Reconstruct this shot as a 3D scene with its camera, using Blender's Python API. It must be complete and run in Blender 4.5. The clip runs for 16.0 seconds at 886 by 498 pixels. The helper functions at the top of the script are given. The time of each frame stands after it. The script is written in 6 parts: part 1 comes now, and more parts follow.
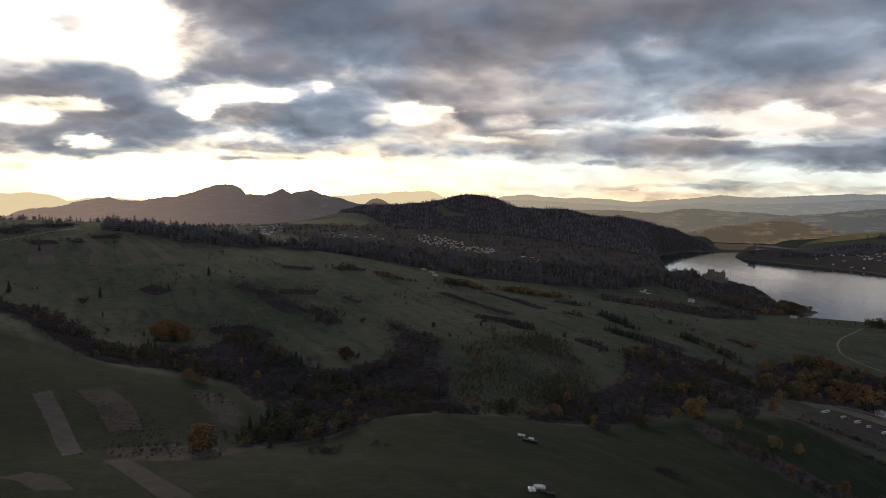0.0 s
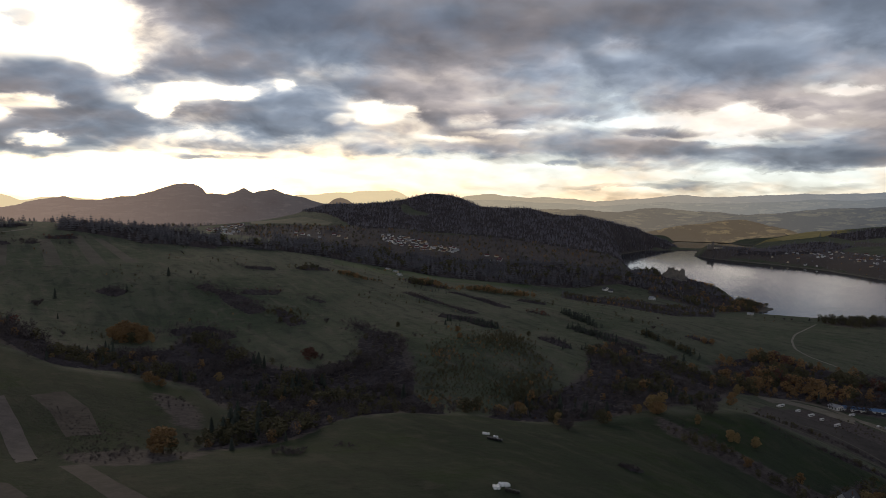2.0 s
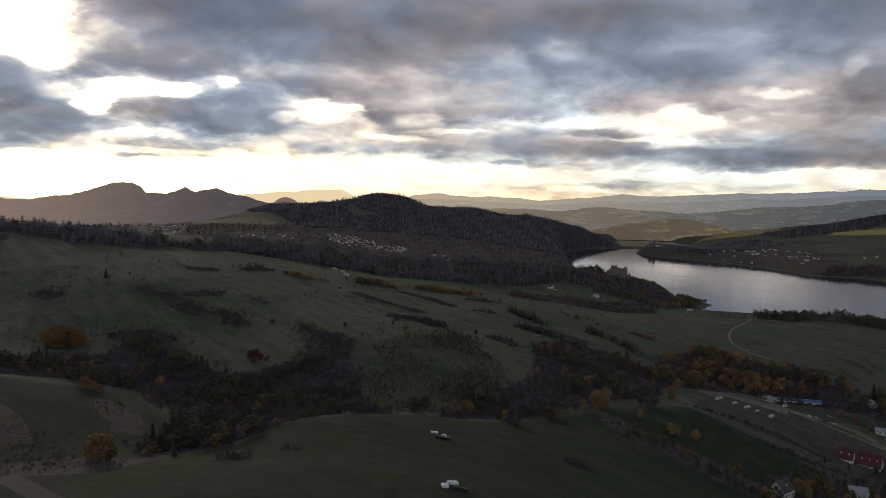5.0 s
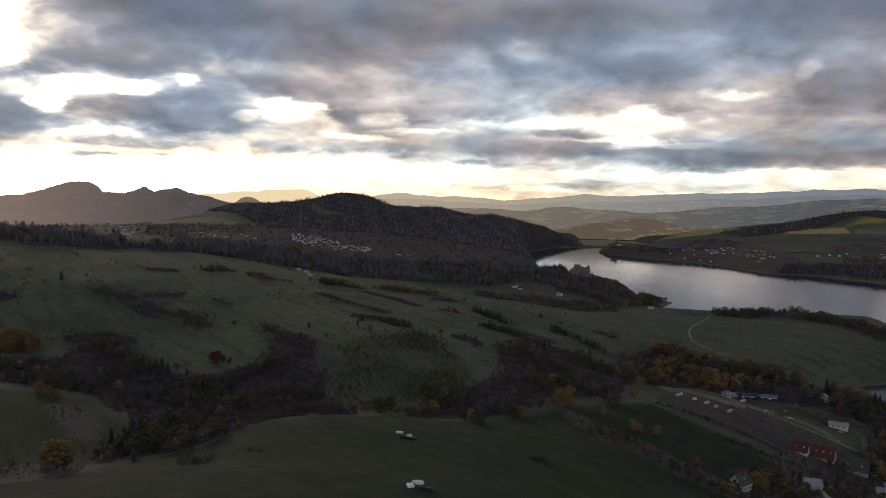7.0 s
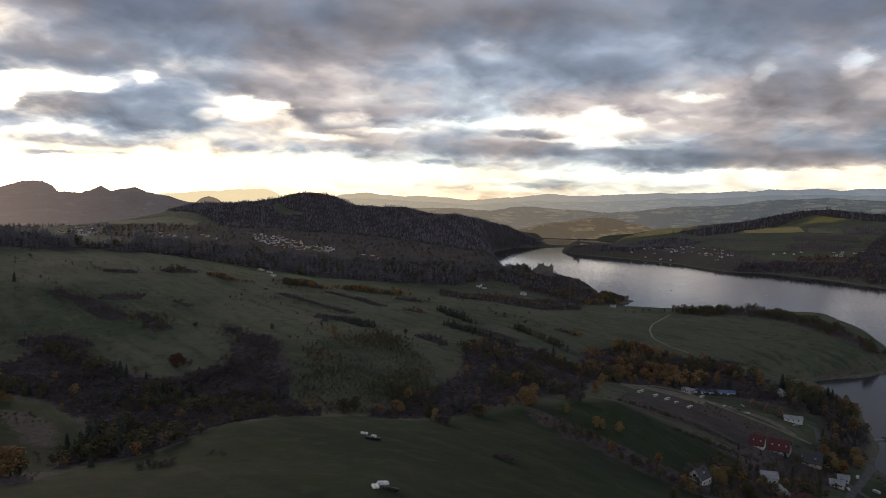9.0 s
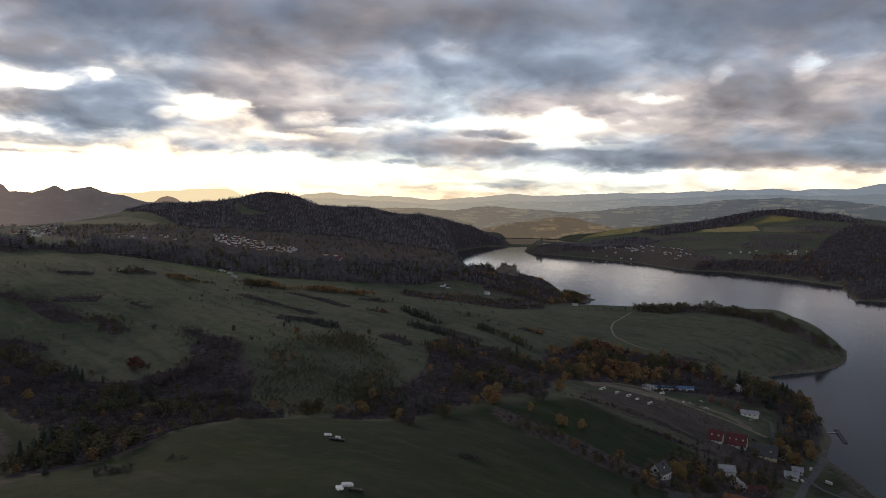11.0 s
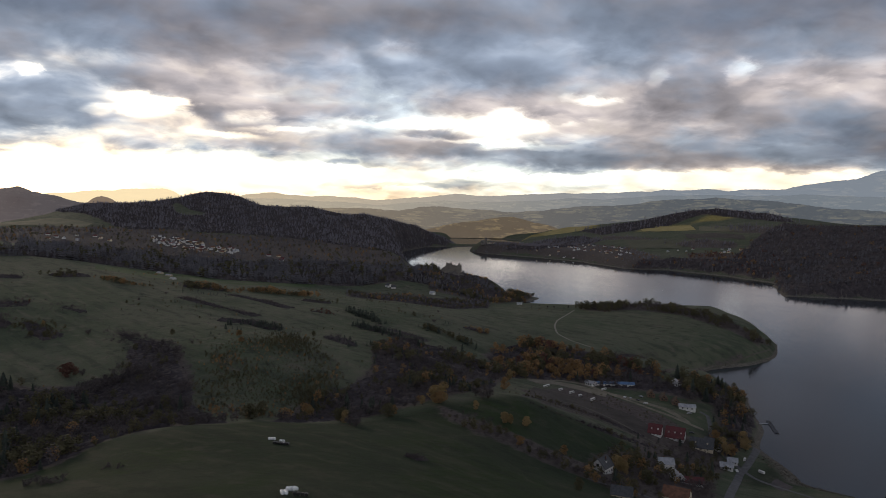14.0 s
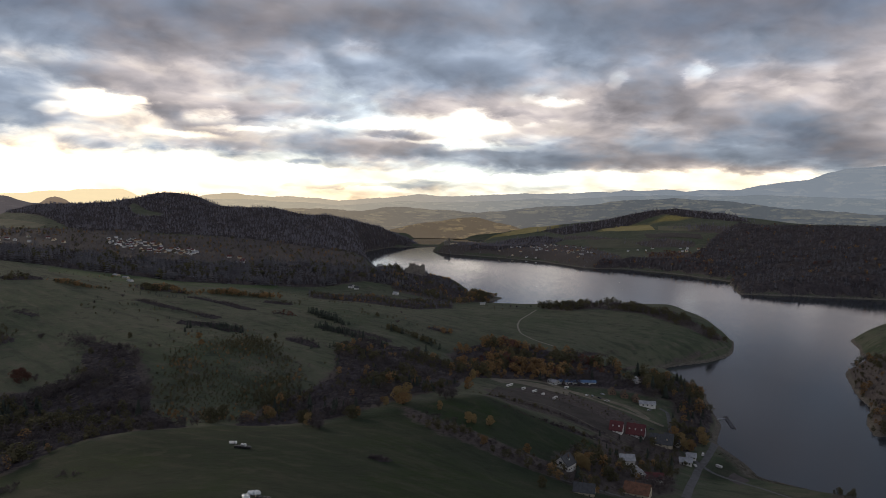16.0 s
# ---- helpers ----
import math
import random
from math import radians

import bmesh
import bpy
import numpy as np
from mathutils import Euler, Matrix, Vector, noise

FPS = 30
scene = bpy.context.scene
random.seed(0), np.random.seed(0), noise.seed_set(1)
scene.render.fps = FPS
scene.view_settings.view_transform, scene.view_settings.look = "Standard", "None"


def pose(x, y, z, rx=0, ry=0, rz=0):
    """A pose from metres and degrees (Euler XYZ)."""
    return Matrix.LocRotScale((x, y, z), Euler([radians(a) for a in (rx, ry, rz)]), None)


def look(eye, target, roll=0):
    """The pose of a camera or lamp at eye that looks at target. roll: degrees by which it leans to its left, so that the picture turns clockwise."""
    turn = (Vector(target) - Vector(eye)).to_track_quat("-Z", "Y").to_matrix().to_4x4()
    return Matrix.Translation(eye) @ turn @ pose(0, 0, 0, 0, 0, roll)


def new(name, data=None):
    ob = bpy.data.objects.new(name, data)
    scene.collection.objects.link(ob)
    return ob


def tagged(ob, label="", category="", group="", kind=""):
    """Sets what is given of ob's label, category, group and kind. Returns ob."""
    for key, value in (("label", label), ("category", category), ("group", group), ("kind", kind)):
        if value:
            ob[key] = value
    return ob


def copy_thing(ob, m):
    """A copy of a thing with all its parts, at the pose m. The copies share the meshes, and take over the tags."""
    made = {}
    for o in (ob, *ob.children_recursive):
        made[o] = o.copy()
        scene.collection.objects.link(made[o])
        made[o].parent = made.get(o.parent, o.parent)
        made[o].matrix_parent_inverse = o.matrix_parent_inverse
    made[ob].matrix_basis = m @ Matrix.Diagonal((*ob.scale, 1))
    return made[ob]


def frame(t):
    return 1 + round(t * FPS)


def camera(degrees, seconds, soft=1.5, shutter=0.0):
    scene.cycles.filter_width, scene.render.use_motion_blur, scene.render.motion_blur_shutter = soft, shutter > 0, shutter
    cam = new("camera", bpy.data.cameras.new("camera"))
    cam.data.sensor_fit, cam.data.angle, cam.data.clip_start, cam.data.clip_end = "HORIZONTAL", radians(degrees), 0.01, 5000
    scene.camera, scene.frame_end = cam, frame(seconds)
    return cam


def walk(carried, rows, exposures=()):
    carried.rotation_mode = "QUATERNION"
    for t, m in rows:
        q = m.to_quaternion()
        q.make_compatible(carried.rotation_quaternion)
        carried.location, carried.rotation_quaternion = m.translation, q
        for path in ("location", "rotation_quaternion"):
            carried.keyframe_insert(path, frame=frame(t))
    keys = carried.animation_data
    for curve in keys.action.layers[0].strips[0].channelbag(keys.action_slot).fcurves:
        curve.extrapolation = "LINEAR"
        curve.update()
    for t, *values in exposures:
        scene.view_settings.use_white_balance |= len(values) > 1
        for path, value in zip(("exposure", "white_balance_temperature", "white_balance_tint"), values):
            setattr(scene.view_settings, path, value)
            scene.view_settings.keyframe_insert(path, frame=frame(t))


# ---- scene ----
cam = camera(64.4, 16.0, soft=0.8)
EYE = 200.0
# seconds, heading, pitch and lean in degrees: the drone hovers and pans to its right
TURNS = [
    (0.0, 0.00, -3.65, -0.92),
    (1.0, -1.47, -3.65, -0.92),
    (2.0, -2.91, -3.65, -0.92),
    (3.0, -4.35, -3.64, -0.91),
    (4.0, -5.78, -3.64, -0.91),
    (5.0, -7.21, -3.64, -0.90),
    (6.0, -8.64, -3.63, -0.90),
    (7.0, -10.09, -3.62, -0.89),
    (8.0, -11.54, -3.61, -0.88),
    (9.0, -13.00, -3.60, -0.87),
    (10.0, -14.48, -3.59, -0.85),
    (11.0, -15.96, -3.57, -0.84),
    (12.0, -17.45, -3.55, -0.82),
    (13.0, -18.94, -3.52, -0.81),
    (14.0, -20.44, -3.50, -0.79),
    (15.0, -21.94, -3.47, -0.76),
    (16.0, -23.44, -3.43, -0.74),
]
walk(cam, [(t, pose(1.5, 1.0, EYE, 90 + pitch, 0, yaw) @ pose(0, 0, 0, 0, 0, -lean)) for t, yaw, pitch, lean in TURNS],
     [(0.0, 0.02), (8.0, 0.23), (16.0, 0.38)])

# ---- sky and light ----
SUN_AZ, SUN_EL = -20.0, 9.0          # degrees right of the first heading, above the horizon


class Nodes:
    """Short names for building a node tree."""
    def __init__(self, tree):
        self.tree = tree
        tree.nodes.clear()

    def add(self, kind, **inputs):
        n = self.tree.nodes.new(kind)
        for key, value in inputs.items():
            self.put(n, key.replace("_", " "), value)
        return n

    def put(self, n, key, value):
        socket = n.inputs[int(key)] if key.isdigit() else n.inputs[key]
        if hasattr(value, "is_linked"):
            self.tree.links.new(value, socket)
        else:
            socket.default_value = value

    def m(self, op, a, b=0.0, c=0.0, clamp=False):
        n = self.tree.nodes.new("ShaderNodeMath")
        n.operation, n.use_clamp = op, clamp
        for i, v in enumerate((a, b, c)):
            self.put(n, str(i), v)
        return n.outputs[0]

    def v(self, op, a, b=(0, 0, 0)):
        n = self.tree.nodes.new("ShaderNodeVectorMath")
        n.operation = op
        self.put(n, "0", a)
        if op == "SCALE":
            self.put(n, "Scale", b)
        else:
            self.put(n, "1", b)
        return n.outputs[0]

    def noise(self, where, scale, detail=4.0, rough=0.55, warp=0.0):
        n = self.add("ShaderNodeTexNoise", Scale=scale, Detail=detail, Roughness=rough, Distortion=warp)
        if where is not None:
            self.put(n, "Vector", where)
        return n.outputs["Fac"]

    def mix(self, fac, a, b, blend="MIX"):
        n = self.tree.nodes.new("ShaderNodeMix")
        n.data_type, n.blend_type = "RGBA", blend
        for i, v in ((0, fac), (6, a), (7, b)):
            if hasattr(v, "is_linked"):
                self.tree.links.new(v, n.inputs[i])
            else:
                n.inputs[i].default_value = v if i == 0 else (*v[:3], 1)
        return n.outputs[2]

    def ramp(self, fac, stops):
        n = self.tree.nodes.new("ShaderNodeValToRGB")
        el = n.color_ramp.elements
        while len(el) < len(stops):
            el.new(0.5)
        for e, (pos, col) in zip(el, stops):
            e.position, e.color = pos, (*(col if isinstance(col, tuple) else (col,) * 3), 1)
        self.put(n, "0", fac)
        return n.outputs[0]

    def span(self, value, lo, hi, a=0.0, b=1.0):
        n = self.tree.nodes.new("ShaderNodeMapRange")
        n.interpolation_type = "SMOOTHSTEP"
        for i, v in enumerate((value, lo, hi, a, b)):
            self.put(n, str(i), v)
        return n.outputs[0]


# Gaps (minus) and masses (plus) of the broken cloud deck: heading and height in degrees, half width, half height, weight.
GAPS = [(-28.2, 12.9, 8.2, 3.09, -0.75), (-22.7, 10.5, 2, 1.45, -0.6), (-31.1, 5.6, 2.7, 0.59, -0.5), (-28.3, 6.6, 3.2, 0.59, -0.5), (-27.1, 4.3, 1.7, 0.41, -0.5), (-17.1, 8.2, 2, 0.55, -0.6), (-19.2, 6.8, 1.2, 0.73, -0.6), (-13.8, 8.1, 1.2, 0.36, -0.5), (-2.2, 7.1, 1.9, 0.82, -0.7), (0.3, 7.7, 1.4, 0.27, -0.4), (5.3, 6.8, 1.8, 0.5, -0.34), (7.8, 5.9, 3.2, 0.23, -0.28), (16.9, 6.5, 5, 0.36, -0.28), (22.5, 6.8, 5.9, 0.68, -0.34), (26.1, 7.4, 1.4, 0.45, -0.32), (23.4, 5.3, 3.6, 0.27, -0.28), (28.5, 6.7, 3.6, 0.64, -0.27)]
SMALL_GAPS = [(16.3, 11.9, 1.8, 0.64, -0.22), (25.4, 5.9, 2.7, 1.09, -0.42), (32.9, 8.2, 1.7, 0.41, -0.4), (37, 10.1, 0.8, 0.64, -0.25), (42.9, 10.1, 1, 0.82,
    -0.34), (44.8, 8.5, 1.8, 0.73, -0.16), (48.4, 8.9, 1.4, 0.82, -0.16), (52.3, 8.8, 1.3, 0.55, -0.16), (27.9, 4.8, 4.1, 0.27, -0.25), (42.6, 4.6, 1.4,
    0.91, -0.16), (-10.3, 8.8, 0.7, 0.36, -0.25), (-5.8, 6.5, 1.2, 0.45, -0.26), (3.8, 5.3, 2.7, 0.27, -0.28), (30.8, 8.6, 1.2, 0.41, -0.22)]
MASSES = [(-28, 12.1, 1.6, 0.64, 0.55), (-25, 11.9, 1.2, 0.27, 0.4), (-26.3, 9.2, 3.9, 1.91, 0.34), (-30.4, 7.1, 3.2, 1, 0.28), (-24.5, 5.8, 5.5, 1.36, 0.34),
    (-30.1, 4.4, 3, 0.77, 0.22), (-19.4, 10.2, 2.5, 2.18, 0.2), (-12.9, 10.7, 3.6, 1.91, 0.26), (-14.8, 6.3, 3.6, 1.18, 0.24), (-9.2, 6.8, 4.1, 1.55,
    0.24), (-4, 9, 5, 0.82, 0.18), (-13.3, 14.7, 8.6, 1.91, 0.3), (1.8, 13, 11.8, 1.91, 0.34), (20.3, 14, 7.7, 1.64, 0.26), (20.8, 10.1, 6.8, 1.73, 0.2),
    (9.6, 7.1, 5, 0.55, 0.24)]
LOWER_MASSES = [(2.1, 7.2, 1.2, 0.73, 0.28), (18.6, 4.4, 6.8, 0.73, 0.26), (29.6, 3.8, 5, 1, 0.22), (19.6, 5.7, 2.7, 0.32, 0.3), (11.9, 3.3, 1.2, 0.32, 0.42), (40,
    8.6, 3.6, 1.64, 0.34), (37.3, 13.7, 7.7, 1.82, 0.24), (46.6, 11.4, 5.9, 0.82, 0.15), (42.2, 3.6, 15, 0.59, 0.34), (53, 4, 4.1, 1.27, 0.3), (25.5,
    10.6, 4.1, 0.91, 0.14), (48.7, 6.1, 6.4, 1, 0.16), (30.5, 6.9, 2.7, 0.32, 0.2), (48.4, 14.1, 9.1, 1.82, 0.2), (42.2, 4.2, 15, 1, 0.2),
    (43.3, 6.2, 10, 1.82, 0.12), (30.2, 3.1, 5.5, 0.45, 0.2), (46.9, 5.1, 7.3, 1.14, 0.14)]
LOW_BANDS = [(-28.4, 3.1, 5.9, 0.59, 0.3), (-30.5, 2.1, 3.6, 0.41, 0.3), (-14.8, 3.3, 5, 0.23, 0.3), (-23.6, 3.8, 4.5, 0.45, 0.2), (3.8, 2.5, 3.2, 0.18, 0.26),
    (5.2, 4.5, 4.1, 0.36, 0.2), (1.5, 2.8, 1.4, 0.18, 0.25), (18.3, 1.6, 5, 0.18, 0.22), (22.7, 2, 2.7, 0.23, 0.18), (-16.3, 2.4, 15, 0.77, -0.4), (-1.2,
    2.8, 7.3, 1, -0.35), (11.9, 2.5, 9.1, 0.55, -0.2), (38.1, 2.3, 15.5, 0.41, -0.42), (32.9, 2.3, 1.4, 0.27, 0.2), (-30.2, 0.8, 2.7, 0.27, -0.2)]

world = bpy.data.worlds.new("evening_sky")
scene.world = world
world.use_nodes = True
k = Nodes(world.node_tree)
way = k.add("ShaderNodeTexCoord").outputs["Generated"]
xyz = k.add("ShaderNodeSeparateXYZ", Vector=way)
dx, dy, dz = xyz.outputs
az = k.m("MULTIPLY", k.m("ARCTAN2", dx, dy), 57.2958)
el = k.m("MULTIPLY", k.m("ARCSINE", dz), 57.2958)
# the deck is a level sheet overhead: its pattern crowds together towards the horizon
fall = k.m("ADD", k.m("MAXIMUM", dz, 0.0), 0.30)
deck = k.add("ShaderNodeCombineXYZ", X=k.m("DIVIDE", dx, fall), Y=k.m("DIVIDE", dy, fall), Z=0.0).outputs[0]
bend = k.v("SCALE", k.v("SUBTRACT", k.add("ShaderNodeTexNoise", Vector=deck, Scale=3.4, Detail=3.0).outputs["Color"], (0.5, 0.5, 0.5)), 0.16)
bent = k.v("ADD", deck, bend)
broad = k.noise(bent, 1.1, 3.0, 0.5)
puffs = k.noise(bent, 3.4, 5.0, 0.5)
crisp = k.noise(bent, 11.0, 5.0, 0.6)
lit = k.noise(k.v("ADD", bent, (-0.035, 0.06, 0.0)), 3.4, 5.0, 0.5)
side = k.noise(k.v("ADD", deck, (7.3, 2.1, 4.0)), 1.8, 4.0, 0.6)
cells = k.tree.nodes.new("ShaderNodeTexVoronoi")
cells.feature = "SMOOTH_F1"
for key, value in (("Vector", bent), ("Scale", 4.6), ("Detail", 2.5), ("Roughness", 0.55), ("Smoothness", 0.35)):
    k.put(cells, key, value)
billow = k.m("SUBTRACT", 0.42, cells.outputs["Distance"])
az_w = k.m("ADD", az, k.m("ADD", k.m("MULTIPLY", k.m("SUBTRACT", side, 0.5), 3.0), k.m("MULTIPLY", k.m("SUBTRACT", crisp, 0.5), 2.6)))
el_w = k.m("ADD", el, k.m("ADD", k.m("MULTIPLY", k.m("SUBTRACT", puffs, 0.5), 1.6), k.m("MULTIPLY", k.m("SUBTRACT", crisp, 0.5), 0.9)))
thick = k.m("ADD", k.span(el, 2.4, 4.4, 0.10, 0.55), k.span(el, 7.0, 15.0, 0.0, 0.14))
thick = k.m("ADD", thick, k.m("MULTIPLY", k.m("SUBTRACT", broad, 0.5), 0.30))
thick = k.m("ADD", thick, k.m("MULTIPLY", k.m("SUBTRACT", puffs, 0.5), k.span(el, 9.0, 15.0, 0.40, 0.26)))
thick = k.m("ADD", thick, k.m("MULTIPLY", k.m("SUBTRACT", crisp, 0.5), k.span(el, 9.0, 15.0, 0.34, 0.14)))
thick = k.m("ADD", thick, k.m("MULTIPLY", billow, k.span(el, 9.0, 15.0, 0.34, 0.16)))
thick = k.m("ADD", thick, k.span(el, 11.5, 23.0, 0.0, 0.46))
thick = k.m("ADD", thick, k.m("MULTIPLY", k.span(az, 20.0, 48.0, 0.0, 0.14), k.span(el, 3.0, 8.0)))
# a thin veil over the glow, away from the sun
thick = k.m("ADD", thick, k.m("MULTIPLY", k.span(az, 2.0, 24.0, 0.0, 0.13), k.span(el, 4.0, 2.0)))
# unseen sky behind the view, brightened to light the slopes that face the camera
thick = k.m("SUBTRACT", thick, k.m("MULTIPLY", k.span(dy, 0.15, -0.5), k.span(el, 55.0, 15.0, 0.0, 0.55)))
for a, e, w, h, weight in GAPS + SMALL_GAPS + MASSES + LOWER_MASSES + LOW_BANDS:
    u = k.m("DIVIDE", k.m("SUBTRACT", az_w, a), w)
    v = k.m("DIVIDE", k.m("SUBTRACT", el_w, e), h)
    r2 = k.m("ADD", k.m("MULTIPLY", u, u), k.m("MULTIPLY", v, v))
    thick = k.m("ADD", thick, k.m("MULTIPLY", k.m("EXPONENT", k.m("MULTIPLY", k.m("MULTIPLY", r2, r2), -0.7)), weight))
cloud = k.ramp(thick, [(0.0, (1.4, 1.37, 1.32)), (0.16, (0.92, 0.905, 0.89)), (0.30, (0.56, 0.55, 0.555)), (0.46, (0.385, 0.385, 0.41)),
                       (0.62, (0.275, 0.283, 0.315)), (0.8, (0.215, 0.223, 0.252)), (1.0, (0.160, 0.167, 0.195))])
tint = k.mix(k.span(side, 0.38, 0.62), (0.86, 0.995, 1.15), (1.08, 0.985, 0.95))
cloud = k.mix(1.0, cloud, tint, "MULTIPLY")
relief = k.m("ADD", 1.0, k.m("MULTIPLY", k.m("SUBTRACT", lit, puffs), 1.3))
cloud = k.v("SCALE", cloud, relief)
# the low sun warms what lies near the horizon, and lights the thin parts round it from behind
warm = k.m("EXPONENT", k.m("MULTIPLY", k.m("MAXIMUM", el, 0.0), -0.33))
cloud = k.mix(k.m("MULTIPLY", warm, 0.9), cloud, (1.0, 0.855, 0.57), "MULTIPLY")
toward = Vector((math.sin(radians(SUN_AZ)) * math.cos(radians(SUN_EL)), math.cos(radians(SUN_AZ)) * math.cos(radians(SUN_EL)), math.sin(radians(SUN_EL))))
dot = k.tree.nodes.new("ShaderNodeVectorMath")
dot.operation = "DOT_PRODUCT"
k.put(dot, "0", way)
k.put(dot, "1", tuple(toward))
near = k.m("POWER", k.m("MAXIMUM", dot.outputs["Value"], 0.0), 40.0)
thin = k.m("SUBTRACT", 1.0, k.span(thick, 0.05, 0.6))
glow = k.m("MULTIPLY", near, k.m("MULTIPLY", thin, 1.2))
cloud = k.mix(glow, cloud, (1.0, 0.86, 0.62), "ADD")
sky = k.tree.nodes.new("ShaderNodeTexSky")
sky.sky_type, sky.sun_disc = "NISHITA", False
sky.sun_elevation, sky.sun_rotation = radians(SUN_EL), radians(SUN_AZ)
clear = k.m("SUBTRACT", 1.0, k.span(thick, 0.1, 0.45))
back_sky = k.add("ShaderNodeBackground", Color=sky.outputs[0], Strength=0.05)
back_cloud = k.add("ShaderNodeBackground", Color=cloud, Strength=1.0)
both = k.add("ShaderNodeMixShader")
k.put(both, "0", k.m("MULTIPLY", clear, 0.35))
k.put(both, "1", back_cloud.outputs[0])
k.put(both, "2", back_sky.outputs[0])
out = k.add("ShaderNodeOutputWorld", Surface=both.outputs[0])

sun = new("sun", bpy.data.lights.new("sun", "SUN"))
sun.data.energy, sun.data.angle, sun.data.color = 0.7, radians(14), (1.0, 0.82, 0.6)
sun.matrix_world = look((0, 0, 900), Vector((0, 0, 900)) - toward)


# ---- materials ----
def material(name, build, rough=0.9, metal=0.0, bump=None, spec=0.3):
    """build(k, place) gives the base colour; bump(k, place) the relief."""
    m = bpy.data.materials.new(name)
    m.use_nodes = True
    k = Nodes(m.node_tree)
    place = k.add("ShaderNodeTexCoord").outputs["Object"]
    s = k.add("ShaderNodeBsdfPrincipled", Roughness=rough, Metallic=metal)
    k.put(s, "Specular IOR Level", spec)
    colour = build(k, place)
    k.put(s, "Base Color", colour)
    if bump:
        height, strength, distance = bump(k, place)
        b = k.add("ShaderNodeBump", Height=height, Strength=strength, Distance=distance)
        k.put(s, "Normal", b.outputs[0])
    k.add("ShaderNodeOutputMaterial", Surface=s.outputs[0])
    return m


def mottled(dark, light, scale, fine=6.0):
    """Two tones in broad patches, broken up by a finer grain."""
    def build(k, place):
        a = k.noise(place, scale, 4.0, 0.6)
        b = k.noise(place, scale * fine, 3.0, 0.6)
        f = k.span(k.m("ADD", k.m("MULTIPLY", a, 0.65), k.m("MULTIPLY", b, 0.35)), 0.32, 0.68)
        return k.mix(f, dark, light)
    return build


def leafy(dark, light):
    """Leaves whose tone varies from clump to clump and from tree to tree."""
    def build(k, place):
        island = k.add("ShaderNodeNewGeometry").outputs["Random Per Island"]
        tree = k.add("ShaderNodeObjectInfo").outputs["Random"]
        stand = k.span(k.noise(place, 0.045, 3.0, 0.6), 0.35, 0.65)
        f = k.m("ADD", k.m("MULTIPLY", island, 0.45), k.m("ADD", k.m("MULTIPLY", tree, 0.2), k.m("MULTIPLY", stand, 0.45)))
        return k.mix(f, dark, light)
    return build


def ground_colour(k, place):
    def attr(name):
        n = k.tree.nodes.new("ShaderNodeAttribute")
        n.attribute_name = name
        return n.outputs["Fac"]

    broad = k.noise(place, 0.006, 5.0, 0.6)
    tufts = k.noise(place, 0.075, 6.0, 0.72)
    fine = k.noise(place, 0.3, 5.0, 0.75)
    xyz = k.add("ShaderNodeSeparateXYZ", Vector=place)
    down = k.m("ADD", k.m("MULTIPLY", xyz.outputs[0], 0.5), k.m("MULTIPLY", xyz.outputs[1], -0.86))
    across = k.m("ADD", k.m("MULTIPLY", xyz.outputs[0], 0.86), k.m("MULTIPLY", xyz.outputs[1], 0.5))
    baulks = k.noise(k.add("ShaderNodeCombineXYZ", X=k.m("MULTIPLY", down, 0.016), Y=k.m("MULTIPLY", across, 0.07), Z=0.0).outputs[0], 1.0, 5.0, 0.6, 0.4)
    # near sown ground darker, farther pasture lighter: real cover, with some distance haze painted in
    lush = k.mix(k.span(broad, 0.35, 0.65), (0.023, 0.037, 0.019), (0.035, 0.045, 0.027))
    lush = k.mix(k.span(k.noise(place, 0.011, 3.0, 0.5), 0.5, 0.62), lush, (0.026, 0.042, 0.017))
    dry = k.mix(k.span(broad, 0.35, 0.65), (0.065, 0.084, 0.051), (0.099, 0.107, 0.073))
    grass = k.mix(attr("sown"), dry, lush)
    straw = k.mix(attr("sown"), (0.128, 0.116, 0.090), (0.058, 0.055, 0.040))
    dark = k.mix(attr("sown"), (0.042, 0.048, 0.037), (0.022, 0.030, 0.019))
    grass = k.mix(k.m("MULTIPLY", k.span(baulks, 0.52, 0.68), 0.6), grass, straw)
    grass = k.mix(k.m("MULTIPLY", k.span(baulks, 0.48, 0.34), 0.6), grass, dark)
    grass = k.mix(k.m("MULTIPLY", k.span(tufts, 0.52, 0.66), 0.7), grass, straw)
    grass = k.mix(k.m("MULTIPLY", k.span(tufts, 0.46, 0.34), 0.8), grass, dark)
    grass = k.mix(k.m("MULTIPLY", k.span(fine, 0.54, 0.68), 0.7), grass, dark)
    floor = k.mix(k.span(fine, 0.3, 0.7), (0.060, 0.052, 0.050), (0.115, 0.098, 0.090))
    # light crop colour with a patch of sunlight painted in
    stubble = k.mix(k.span(tufts, 0.35, 0.65), (0.20, 0.17, 0.06), (0.30, 0.25, 0.09))
    bank = k.mix(k.span(fine, 0.3, 0.7), (0.070, 0.064, 0.055), (0.170, 0.155, 0.130))
    level = k.add("ShaderNodeSeparateXYZ", Vector=place).outputs[2]
    shingle = k.m("SUBTRACT", 1.0, k.span(k.m("ADD", level, k.m("MULTIPLY", fine, 1.2)), 2.6, 4.6))
    rough_edge = k.m("ADD", attr("wood"), k.m("MULTIPLY", k.m("SUBTRACT", tufts, 0.5), 0.9))
    c = k.mix(k.span(rough_edge, 0.3, 0.6), grass, floor)
    c = k.mix(attr("stubble"), c, stubble)
    c = k.mix(shingle, c, bank)
    return c


